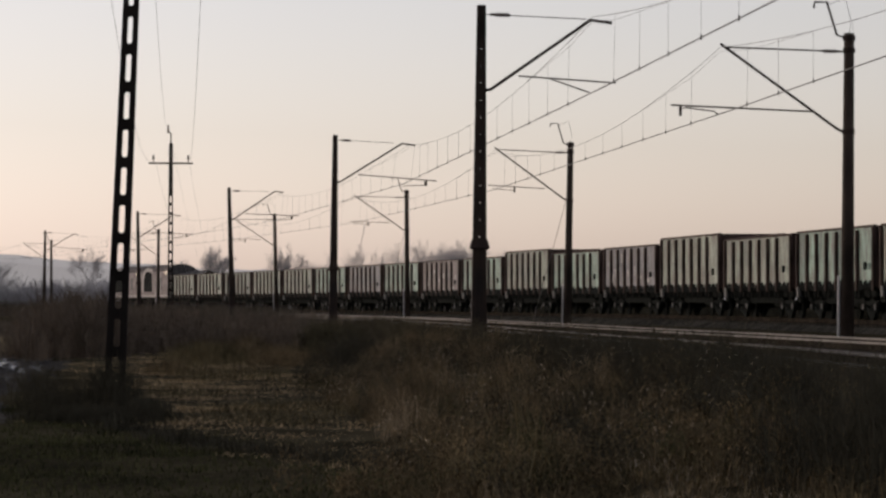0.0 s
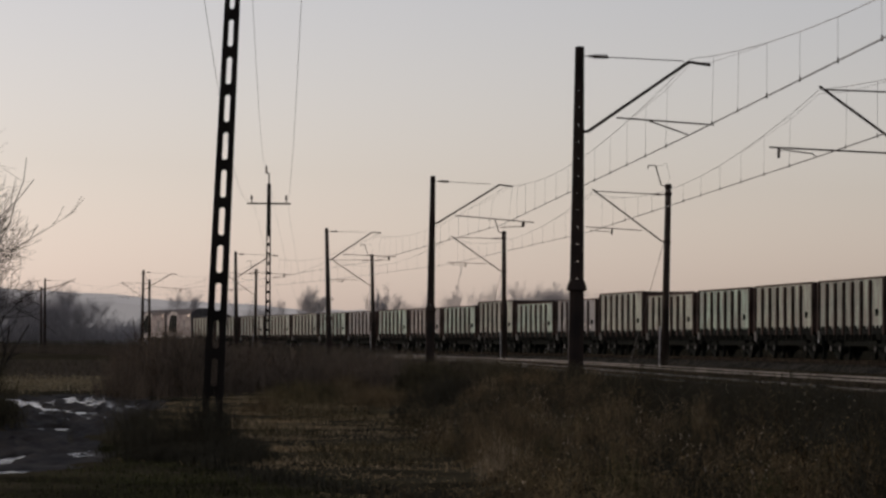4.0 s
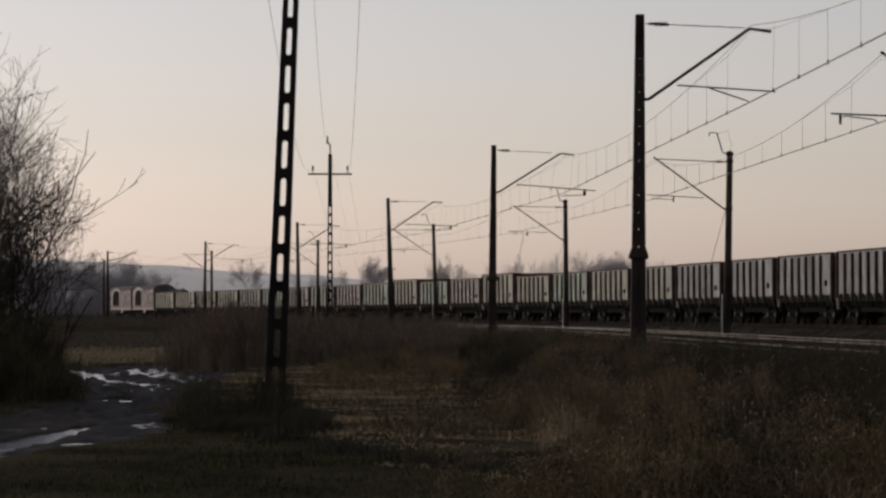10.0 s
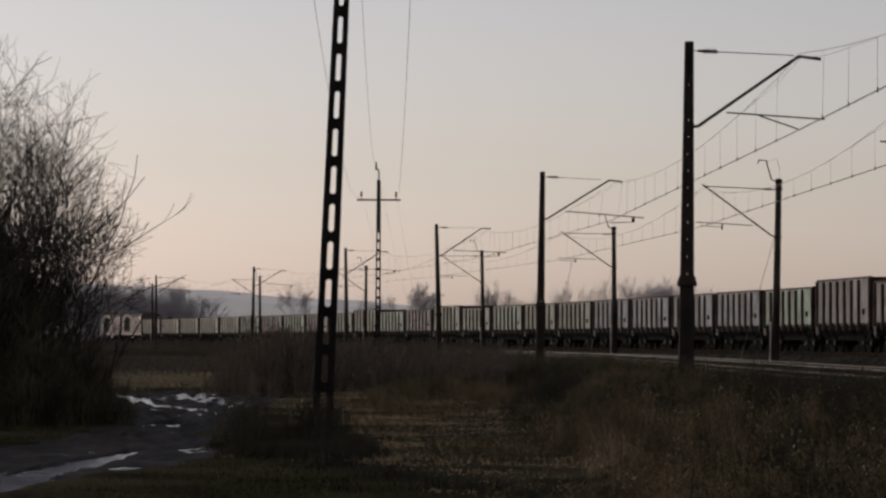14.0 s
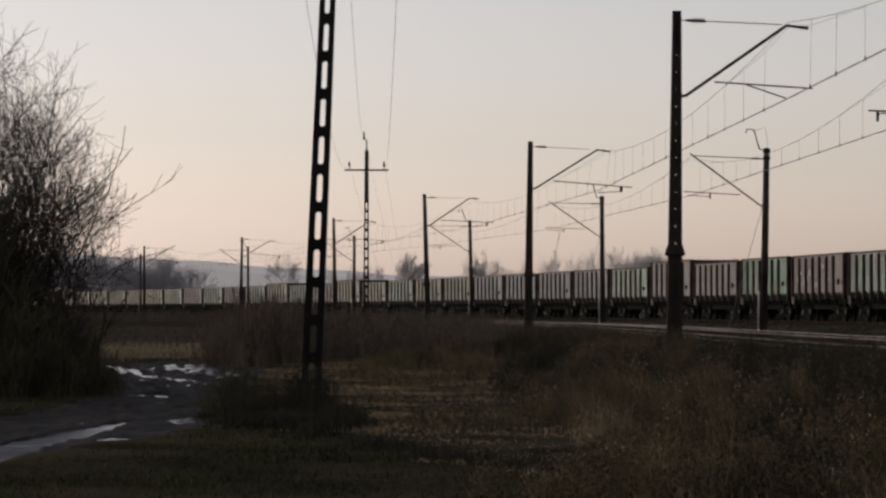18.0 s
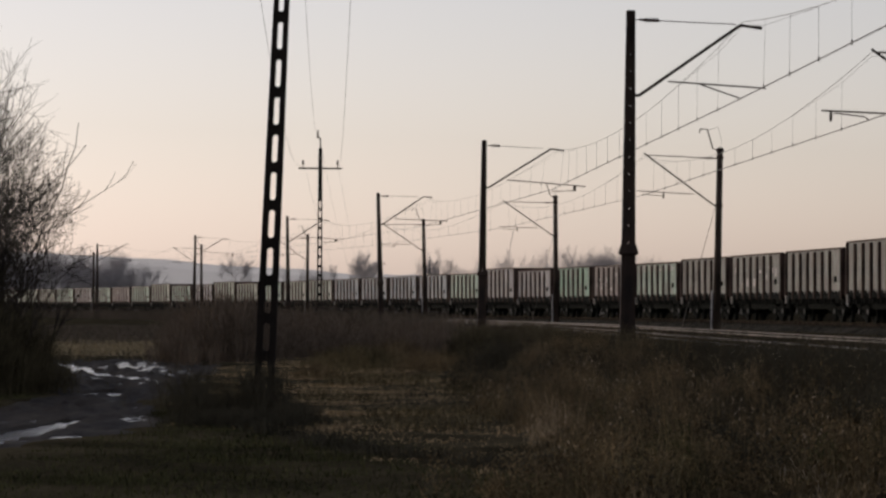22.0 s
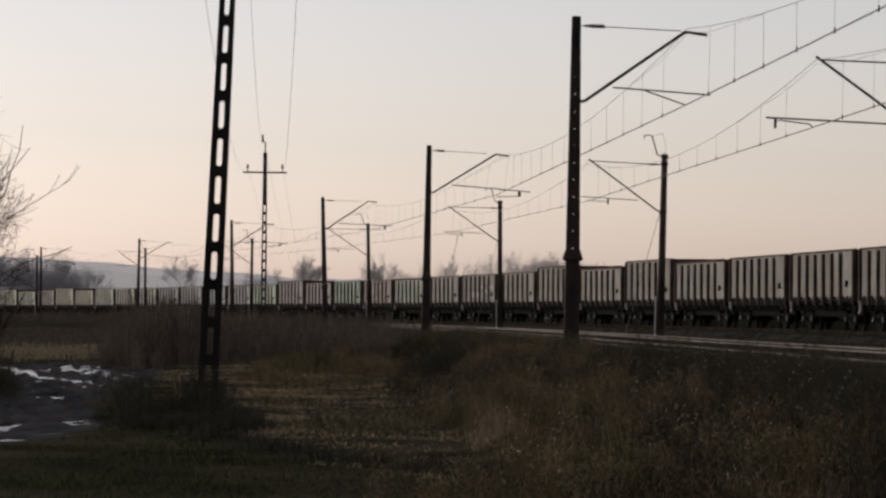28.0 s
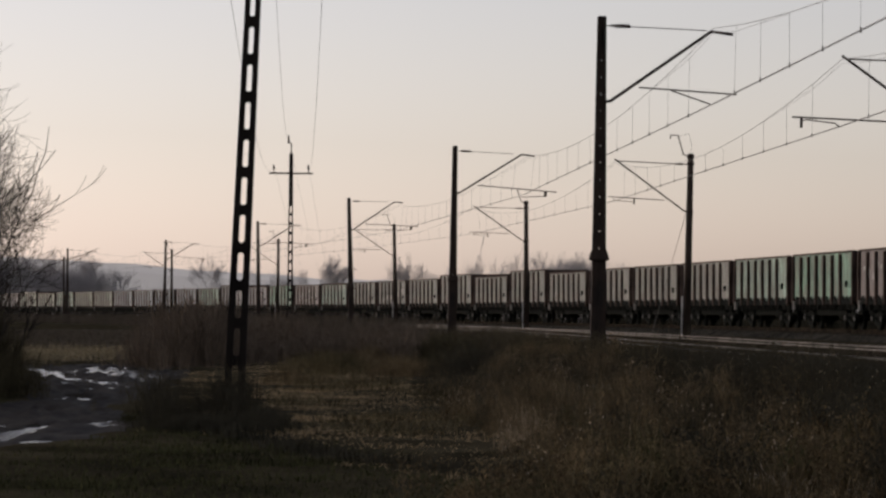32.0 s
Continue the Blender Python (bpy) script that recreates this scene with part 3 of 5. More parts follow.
def power_wires():
    ob = new("power_wire")
    third = pose(-2.0, 620, 0)
    for x, dz in ((-0.93, -0.66), (0.93, -0.66), (-0.15, 0.95)):
        bm = bmesh.new()
        stops = [pose(2.5, -90, 0) @ Vector((x, 0, 9.7 + dz))] + [p.matrix_basis @ Vector((x, -0.1 if abs(x) > 0.5 else 0, h + dz)) for p, h in ((pole_n, 9.75), (pole_f, 9.92))] + [third @ Vector((x, 0, 9.7 + dz))]
        for a, b in zip(stops, stops[1:]):
            pts = []
            for i in range(25):
                u = i / 24
                p = a.lerp(b, u)
                p.z -= 4 * (2.1 if b.y < 600 else 9.0) * u * (1 - u)
                pts.append(p)
            bent(bm, pts, 0.005, 4)
        part("conductor", bm, WIRE, ob)
    return tagged(ob, "three thin slack power conductors", "power line")


power_wires()
copy_thing(pole_f, pose(-2.0, 620, 0))


# ---- the goods train ----
def paint(name, low, high):
    """Dusty wagon paint with rust runs down the panels."""
    m = material(name, low, high, 0.62, size=1.9, fine=14, bump=0.15, streak=0.4, both=0.5)
    n, l = m.node_tree.nodes, m.node_tree.links
    shader = n["Principled BSDF"]
    clean = shader.inputs["Base Color"].links[0].from_socket
    where, stretch, runs, mix = n.new("ShaderNodeTexCoord"), n.new("ShaderNodeMapping"), n.new("ShaderNodeTexNoise"), n.new("ShaderNodeMixRGB")
    stretch.inputs["Scale"].default_value = (1, 1, 0.22)
    runs.inputs["Scale"].default_value, runs.inputs["Detail"].default_value = 4.2, 7
    bands = n.new("ShaderNodeMapRange")
    bands.inputs["From Min"].default_value, bands.inputs["From Max"].default_value = 0.45, 0.62
    bands.inputs["To Max"].default_value = 0.8
    l.new(where.outputs["Object"], stretch.inputs[0])
    l.new(stretch.outputs[0], runs.inputs["Vector"])
    l.new(runs.outputs["Fac"], bands.inputs["Value"])
    l.new(bands.outputs[0], mix.inputs[0])
    l.new(clean, mix.inputs[1])
    mix.inputs[2].default_value = (0.062, 0.043, 0.032, 1)
    info, tone, dim = n.new("ShaderNodeObjectInfo"), n.new("ShaderNodeMapRange"), n.new("ShaderNodeMixRGB")
    tone.inputs["To Min"].default_value, tone.inputs["To Max"].default_value = 1.05, 1.5
    dim.blend_type = "MULTIPLY"
    dim.inputs[0].default_value = 1.0
    l.new(info.outputs["Random"], tone.inputs["Value"])
    l.new(mix.outputs[0], dim.inputs[1])
    l.new(tone.outputs[0], dim.inputs[2])
    l.new(dim.outputs[0], shader.inputs["Base Color"])
    return m


GREEN = paint("faded green wagon paint", (0.0567, 0.0904, 0.0689), (0.2019, 0.2961, 0.2323))
FRESH = paint("bright green wagon paint", (0.0323, 0.0779, 0.0493), (0.1186, 0.2467, 0.1710))
OLIVE = paint("olive grey wagon paint", (0.0525, 0.0643, 0.0484), (0.1574, 0.1895, 0.1513))
SAND = paint("dusty beige wagon paint", (0.0723, 0.0825, 0.0610), (0.2076, 0.2370, 0.1826))
MAUVE = paint("brown wagon paint under pale dust", (0.0466, 0.0457, 0.0486), (0.1536, 0.1557, 0.1622))
SLATE = paint("blue-grey wagon paint", (0.0498, 0.0599, 0.0694), (0.1642, 0.1954, 0.2148))
RUST = paint("red oxide wagon paint", (0.0444, 0.0353, 0.0332), (0.1378, 0.1163, 0.1105))
GREY = paint("dusty grey wagon paint", (0.0434, 0.0469, 0.0399), (0.1346, 0.1486, 0.1254))
# Rust brown, darkened further to put shade on ribs and end walls.
RUST_SHADED = material("rust-brown wagon ribs with shade darkened in", (0.02464, 0.017, 0.0133), (0.084, 0.055, 0.04275), 0.85, size=1.5, fine=25, bump=0.3, streak=0.4, gloss=0.1)
SCUFF = material("scuffed pale step paint", (0.08, 0.078, 0.07), (0.19, 0.182, 0.16), 0.8, size=6, fine=40)
CHALK = material("pale sprayed paint", (0.16, 0.15, 0.14), (0.4, 0.38, 0.35), 0.8, size=5, fine=30)
COAL = material("dark load", (0.015, 0.014, 0.013), (0.06, 0.055, 0.05), 0.9, size=2, fine=12, bump=0.8)


def cached(name, build, mat):
    bm = bmesh.new()
    build(bm)
    me = bpy.data.meshes.new(name)
    bm.to_mesh(me)
    bm.free()
    me.materials.append(mat)
    return me


def wheel_shape(bm):
    disc(bm, (0, 0, 0), (1, 0, 0), 0.475, 0.12, 20)
    disc(bm, (0.06, 0, 0), (1, 0, 0), 0.5, 0.03, 20)
    disc(bm, (-0.1, 0, 0), (1, 0, 0), 0.13, 0.1, 10)


def frame_shape(bm):
    """The cast side frame of a three-piece bogie, along y."""
    for a, b, h in (((-1.05, 0.52), (-0.45, 0.34), 0.2), ((-0.45, 0.26), (0.45, 0.26), 0.16), ((0.45, 0.34), (1.05, 0.52), 0.2), ((-1.1, 0.66), (1.1, 0.66), 0.15)):
        y0, z0, y1, z1 = *a, *b
        m = Matrix.Translation((0, (y0 + y1) / 2, (z0 + z1) / 2)) @ Matrix.Rotation(math.atan2(z1 - z0, y1 - y0), 4, "X")
        box(bm, 0, 0, -h / 2, 0.14, math.hypot(y1 - y0, z1 - z0) + 0.08, h, m)
    for y in (-0.925, 0.925):
        box(bm, -0.02, y, 0.36, 0.24, 0.3, 0.34, bevel=0.04)
    for y in (-0.2, 0, 0.2):
        rod(bm, (0, y, 0.3), (0, y, 0.6), 0.08, 0.08, 8)


WHEEL = cached("wheel", wheel_shape, IRON)
FRAME = cached("side_frame", frame_shape, IRON)
CAP = cached("axle_cap", lambda bm: disc(bm, (0, 0, 0), (1, 0, 0), 0.11, 0.06, 12), TREAD)
COUPLER = cached("coupler", lambda bm: (box(bm, 0, 0, -0.12, 0.22, 0.7, 0.24), box(bm, 0.05, 0.32, -0.16, 0.36, 0.26, 0.32, bevel=0.05)), IRON)
HATCH = cached("bottom_hatch", lambda bm: (box(bm, 0, 0, -0.03, 0.1, 1.3, 0.3), box(bm, -0.06, -0.5, -0.08, 0.06, 0.1, 0.34), box(bm, -0.06, 0.5, -0.08, 0.06, 0.1, 0.34)), IRON)
BOLSTER = cached("bolster", lambda bm: (box(bm, 0, 0, 0.42, 1.9, 0.45, 0.3), rod(bm, (-0.75, -0.925, 0.475), (0.75, -0.925, 0.475), 0.07), rod(bm, (-0.75, 0.925, 0.475), (0.75, 0.925, 0.475), 0.07)), IRON)


def latch_shape(bm):
    """A blackened hatch latch with a pointed keeper, standing up against the foot of the side."""
    box(bm, 0, 0, -0.1, 0.08, 0.66, 0.2)
    outline = [(-0.3, 0.1), (0.3, 0.1), (0.16, 0.23), (-0.08, 0.27)]
    front, back = [[bm.verts.new((x, y, z)) for y, z in outline] for x in (-0.035, 0.015)]
    bm.faces.new(front)
    bm.faces.new(back[::-1])
    for i in range(4):
        bm.faces.new((front[i], back[i], back[(i + 1) % 4], front[(i + 1) % 4]))


LATCH = cached("hatch_latch", latch_shape, IRON)
LATCHES = [-5.75, -5.0, -4.25, -3.45, -2.6, -1.75, -0.9, -0.05, 0.8, 1.65, 2.5, 3.3, 4.15, 5.0, 5.7]


def bogie(parent, y):
    ob = share("bogie", BOLSTER, parent, "", Matrix.Translation((0, y, 0)))
    for side in (-1, 1):
        share("side_frame", FRAME, ob, "", pose(side * 1.02, 0, 0, 0, 0, 0 if side < 0 else 180))
        for dy in (-0.925, 0.925):
            share("wheel", WHEEL, ob, "", pose(side * 0.78, dy, 0.475, 0, 0, 0 if side < 0 else 180))
            share("axle_cap", CAP, ob, "pale worn axle cap", Matrix.Translation((side * 1.17, dy, 0.5)))
    return ob


RIBS = (-3.85, -2.16, -0.47, 1.22, 2.91, 4.6)


def gondola(mat, top, lid, scrawl, label, heap):
    """A four-axle open goods wagon: tub of ribbed steel sides on two bogies, rail head at the origin."""
    ob = new("goods_wagon")
    low, half, wide = 1.23, 6.39, 1.43
    near_top, far_top = (top - 0.05, top + 0.12) if lid else (top, top)
    bm = bmesh.new()
    box(bm, 0, 0, low - 0.03, 2 * wide, 2 * half, 0.06)
    part("floor_plate", bm, RUST_SHADED, ob)
    for y in (-half, half):
        bm = bmesh.new()
        box(bm, 0, y, low, 2 * wide, 0.03, top - low - 0.02)
        part("end_wall", bm, RUST_SHADED, ob, "rust-brown end wall darkened for shade")
    marks = (-half, *RIBS, half)
    for side, z in ((-1, near_top), (1, far_top)):
        for y0, y1 in zip(marks, marks[1:]):
            bm = bmesh.new()
            box(bm, side * wide, (y0 + y1) / 2, low, 0.03, y1 - y0, z - low)
            part("side_panel", bm, mat, ob)
    for side, z in ((-1, near_top), (1, far_top)):
        bm = bmesh.new()
        box(bm, side * (wide + 0.01), 0, z - 0.07, 0.14, 2 * half + 0.1, 0.08, bevel=0.015)
        part("top_rail", bm, RUST_SHADED, ob, "rust-brown top rail")
        bm = bmesh.new()
        box(bm, side * (wide + 0.02), 0, low - 0.12, 0.1, 2 * half + 0.1, 0.14)
        part("bottom_rail", bm, IRON, ob, "blackened bottom rail")
        bm = bmesh.new()
        box(bm, 0, 0, low - 0.14, 0.12, 0.2, z - low, bevel=0.02)
        rib = bpy.data.meshes.new("rib")
        bm.to_mesh(rib)
        bm.free()
        rib.materials.append(RUST_SHADED)
        for y in RIBS:
            share("rib", rib, ob, "", Matrix.Translation((side * (wide + 0.075), y, 0)))
        bm = bmesh.new()
        box(bm, 0, 0, low - 0.14, 0.14, 0.2, z - low + 0.06, bevel=0.02)
        post = bpy.data.meshes.new("corner_post")
        bm.to_mesh(post)
        bm.free()
        post.materials.append(RUST_SHADED)
        bm = bmesh.new()
        box(bm, side * (wide + 0.08), 0, low - 0.36, 0.1, 0.26, 0.4)
        foot = bpy.data.meshes.new("step")
        bm.to_mesh(foot)
        bm.free()
        foot.materials.append(SCUFF)
        bm = bmesh.new()
        box(bm, side * (wide + 0.1), 0, low - 0.4, 0.06, 0.15, 0.3)
        foot_plate = bpy.data.meshes.new("rib_foot")
        bm.to_mesh(foot_plate)
        bm.free()
        foot_plate.materials.append(IRON)
        if side < 0:
            for y in RIBS:
                share("rib_foot", foot_plate, ob, "", Matrix.Translation((0, y, 0)))
            for y in LATCHES:
                share("hatch_latch", LATCH, ob, "", Matrix.Translation((-wide - 0.03, y, low - 0.02)))
        for y in (-half + 0.05, half - 0.05):
            share("corner_post", post, ob, "", Matrix.Translation((side * (wide + 0.06), y, 0)))
        share("step", foot, ob, "pale scuffed step end", Matrix.Translation((0, half - 0.3, 0)))
        for y in (-5.5, -4.55, -3.0, -1.31, 0.38, 2.07, 3.76, 5.5):
            share("bottom_hatch", HATCH, ob, "", Matrix.Translation((side * 1.25, y, 0.92)))
    bm = bmesh.new()
    box(bm, 0, 0, 0.86, 0.4, 2 * half + 0.4, 0.4)
    for y in (-4.33, 4.33, -1.5, 1.5):
        box(bm, 0, y, 0.98, 2.6, 0.25, 0.28)
    # Plates added to fill the gaps under the wagon with dark.
    for side in (-1, 1):
        box(bm, side * 1.0, 0, 0.62, 0.1, 6.2, 0.5)
        for y in (-5.95, 5.95):
            box(bm, side * 1.0, y, 0.68, 0.1, 0.7, 0.45)
    part("underframe", bm, IRON, ob)
    bm = bmesh.new()
    rod(bm, (-0.7, -2.0, 0.66), (-0.7, -0.6, 0.66), 0.2, 0.2, 12)
    part("air_tank", bm, IRON, ob)
    for y in (-4.33, 4.33):
        bogie(ob, y)
    for y, turn in ((half + 0.3, 0), (-half - 0.3, 180)):
        share("coupler", COUPLER, ob, "", pose(0, y, 1.04, 0, 0, turn))
    bm = bmesh.new()
    rod(bm, (-wide - 0.12, -half + 0.95, 2.0), (-wide - 0.2, -half + 0.95, 2.0), 0.14, 0.14, 12)
    part("hand_wheel", bm, IRON, ob, "dark fitting on the side")
    if heap:
        bm = bmesh.new()
        bmesh.ops.create_grid(bm, x_segments=6, y_segments=24, size=0.5, matrix=Matrix.Diagonal((2 * wide - 0.05, 2 * half - 0.05, 1, 1)))
        for v in bm.verts:
            v.co.z = top - 0.3 + (0.28 if heap < 2 else 0.95) * (1 - abs(v.co.x) / wide) * (0.7 + 0.6 * wobble(v.co.x, v.co.y, 0.7, top))
        part("load", bm, COAL, ob, "dark heaped load")
    if scrawl:
        rnd = random.Random(scrawl)
        for bay in range(14):
            z = low + 0.3 + rnd.random() * 1.2 if scrawl != 12 else top - 0.5 + 0.12 * rnd.random()
            bm = bmesh.new()
            box(bm, -wide - 0.02, -4.9 + bay * 0.78 + rnd.uniform(-0.1, 0.1), z, 0.012, rnd.uniform(0.25, 0.55), rnd.uniform(0.12, 0.45))
            part("scrawl", bm, CHALK, ob, "pale sprayed paint")
    return tagged(ob, label, "goods wagon", "wagons of the train")


LOOKS = {"green": (GREEN, "faded green steel open goods wagon with ribbed sides"), "fresh": (FRESH, "bright green steel open goods wagon with ribbed sides"),
         "olive": (OLIVE, "olive-grey steel open goods wagon with ribbed sides"), "sand": (SAND, "dusty beige steel open goods wagon with ribbed sides"),
         "mauve": (MAUVE, "dusty brown steel open goods wagon with ribbed sides"), "slate": (SLATE, "blue-grey steel open goods wagon with ribbed sides"),
         "rust": (RUST, "rusty red steel open goods wagon with pale sprayed scrawls"), "grey": (GREY, "dusty grey-brown steel open goods wagon with ribbed sides")}
# from the tail to the engines: colour, kind (l: low near side, t: tall, s: low, n: usual, h: heaped), scrawl
CONSIST = """rust n 3|fresh n 0|green n 0|grey n 0|grey n 0|grey n 0|grey l 0|grey t 0|grey l 0|grey t 0|grey n 0|grey n 5|grey n 0|green s 12|rust l 7|fresh n 0|mauve l 0|mauve t 0|green l 0|slate n 0|slate n 0|
slate n 0|slate n 0|olive n 0|sand n 0|green n 0|sand l 0|sand t 0|mauve n 8|green l 0|sand t 0|green n 0|rust n 9|green n 0|mauve n 0|green n 0|sand n 0|sand n 0|olive n 0|sand n 0|sand h 0"""
TRAIN = []
seen = {}
for k, spec in enumerate(CONSIST.replace("\n", "").split("|")):
    look_name, kind, mark = spec.split()
    key = (look_name, kind, mark)
    if key in seen:
        wagon = copy_thing(seen[key], pose(0, 0, 0))
    else:
        mat, label = LOOKS[look_name]
        wagon = seen[key] = gondola(mat, 3.46 + {"t": 0.24, "s": -0.1}.get(kind, 0.0), kind == "l", int(mark), label, {"n": 1, "h": 2}.get(kind, 0))
    TRAIN.append((wagon, (k - 1 + 0.5) * CAR))

SHELL = material("dusty pale engine paint", (0.17, 0.145, 0.135), (0.3, 0.265, 0.25), 0.85, size=1.2, fine=25, bump=0.1, gloss=0.03)
ENGINE_DARK = material("dark engine ends and louvres", (0.03, 0.028, 0.026), (0.08, 0.07, 0.065), 0.6, size=2, fine=20)
LID = material("pale dusty engine roof", (0.07, 0.06, 0.055), (0.15, 0.13, 0.12), 0.8, size=2, fine=20, bump=0.1, gloss=0.03)
MIRROR = material("glint reflector metal", (0.26, 0.22, 0.17), (0.38, 0.33, 0.26), 0.36, 0.9, size=2, fine=10, bump=0)
TRIM = material("cream engine trim", (0.3, 0.27, 0.245), (0.46, 0.42, 0.38), 0.8, size=2, fine=20, bump=0.1, gloss=0.03)
GLASS = material("dark cab glass", (0.012, 0.013, 0.015), (0.02, 0.02, 0.022), 0.06, size=2, fine=10, bump=0)


def engine():
    """A long-bodied diesel engine unit with a domed roof on two three-axle bogies."""
    ob = new("diesel_locomotive")
    half, wide = 7.5, 1.5
    arch = [(math.cos(a) * wide, 3.9 + math.sin(a) * 0.75) for a in np.linspace(0, math.pi, 13)]
    for name, profile, mat in (("side_shell", [(wide, 1.25)] + [(wide, 3.9)], SHELL), ("side_shell", [(-wide, 3.9), (-wide, 1.25)], SHELL), ("roof", arch, LID)):
        verts, faces = [], []
        for y in (-half, half):
            verts += [(x, y, z) for x, z in profile] + [(x * 0.97, y, z - 0.04) for x, z in profile]
        c = len(profile)
        for j in range(c - 1):
            faces += [(j, j + 1, 2 * c + j + 1, 2 * c + j), (c + j, 3 * c + j, 3 * c + j + 1, c + j + 1)]
        raw(name, verts, faces, mat, ob)
    for y in (-half, half):
        outline = [(wide, 1.25)] + arch + [(-wide, 1.25)]
        bm = bmesh.new()
        a = [bm.verts.new((x, y, z)) for x, z in outline]
        b = [bm.verts.new((x, y - math.copysign(0.08, y), z)) for x, z in outline]
        bm.faces.new(a)
        bm.faces.new(b[::-1])
        for i in range(len(a)):
            bm.faces.new((a[i], a[(i + 1) % len(a)], b[(i + 1) % len(a)], b[i]))
        part("end_wall", bm, ENGINE_DARK, ob, "dark end wall under a domed roof")
        for x in (-0.75, 0.75):
            bm = bmesh.new()
            box(bm, x, y + math.copysign(0.02, y), 2.75, 0.95, 0.05, 0.75, bevel=0.02)
            part("windscreen", bm, GLASS, ob, "dark cab window")
    for side in (-1, 1):
        for grow_by, name, mat, label in ((0.4, "opening_frame", TRIM, "cream arched frame"), (0.0, "side_grille", IRON, "dark arched side opening")):
            rim = [(0.9 - grow_by, 1.8), (5.6 + grow_by * 3, 1.8)] + [(3.4 + (2.2 + grow_by * 3) * math.cos(a), 2.75 + (1.2 + grow_by) * math.sin(a)) for a in np.linspace(0.1, math.pi / 2, 8)] + [(0.9 - grow_by, 3.75 + grow_by)]
            bm = bmesh.new()
            out = [bm.verts.new((side * (wide + (0.02 if grow_by else 0.04)), y, z)) for y, z in rim]
            back = [bm.verts.new((side * (wide - 0.02), y, z)) for y, z in rim]
            bm.faces.new(out)
            bm.faces.new(back[::-1])
            for k in range(len(rim)):
                bm.faces.new((out[k], back[k], back[(k + 1) % len(rim)], out[(k + 1) % len(rim)]))
            part(name, bm, mat, ob, label)
        bm = bmesh.new()
        box(bm, side * (wide + 0.01), -3.6, 2.0, 0.03, 1.0, 1.3, bevel=0.01)
        part("side_grille", bm, ENGINE_DARK, ob, "dark louvred side opening")
        bm = bmesh.new()
        box(bm, side * (wide + 0.012), 0, 1.25, 0.03, 2 * half, 0.22)
        part("sole_bar", bm, TRIM, ob, "cream sole bar")
        # Added reflector plate, angled so the low sun flashes off the cab corner.
        bm = bmesh.new()
        box(bm, 0, 0, -0.25, 0.05, 1.0, 0.45, pose(side * (wide - 0.13), -half + 0.75, 3.85, 0, side * -8, side * -14), 0.01)
        part("corner_window", bm, MIRROR, ob, "plate added at the cab corner, tilted to glint")
    bm = bmesh.new()
    box(bm, 0, 0, 0.75, 2.5, 5, 0.5, bevel=0.1)
    box(bm, 0, 0, 1.0, 2.7, 2 * half, 0.25)
    part("tank", bm, IRON, ob)
    for y in (-4.7, 4.7):
        bm = bmesh.new()
        for side in (-1, 1):
            box(bm, side * 1.1, 0, 0.5, 0.16, 4.4, 0.3)
        box(bm, 0, 0, 0.55, 2.0, 0.5, 0.3)
        cradle = part("bogie", bm, IRON, ob)
        cradle.matrix_basis = Matrix.Translation((0, y, 0))
        for side in (-1, 1):
            for dy in (-1.85, 0, 1.85):
                share("wheel", WHEEL, cradle, "", pose(side * 0.78, dy, 0.475, 0, 0, 0 if side < 0 else 180))
    for y, turn in ((half + 0.3, 0), (-half - 0.3, 180)):
        share("coupler", COUPLER, ob, "", pose(0, y, 1.04, 0, 0, turn))
    bm = bmesh.new()
    box(bm, -wide - 0.03, -1.2, 0.75, 0.08, 0.5, 0.5)
    part("step", bm, PALE, ob, "white step board")
    return tagged(ob, "dusty cream diesel locomotive with an arched side opening", "locomotive", "engines of the train")


first_engine = engine()
TRAIN.append((first_engine, 40 * CAR + 8.1))
TRAIN.append((copy_thing(first_engine, pose(0, 0, 0)), 40 * CAR + 24.2))


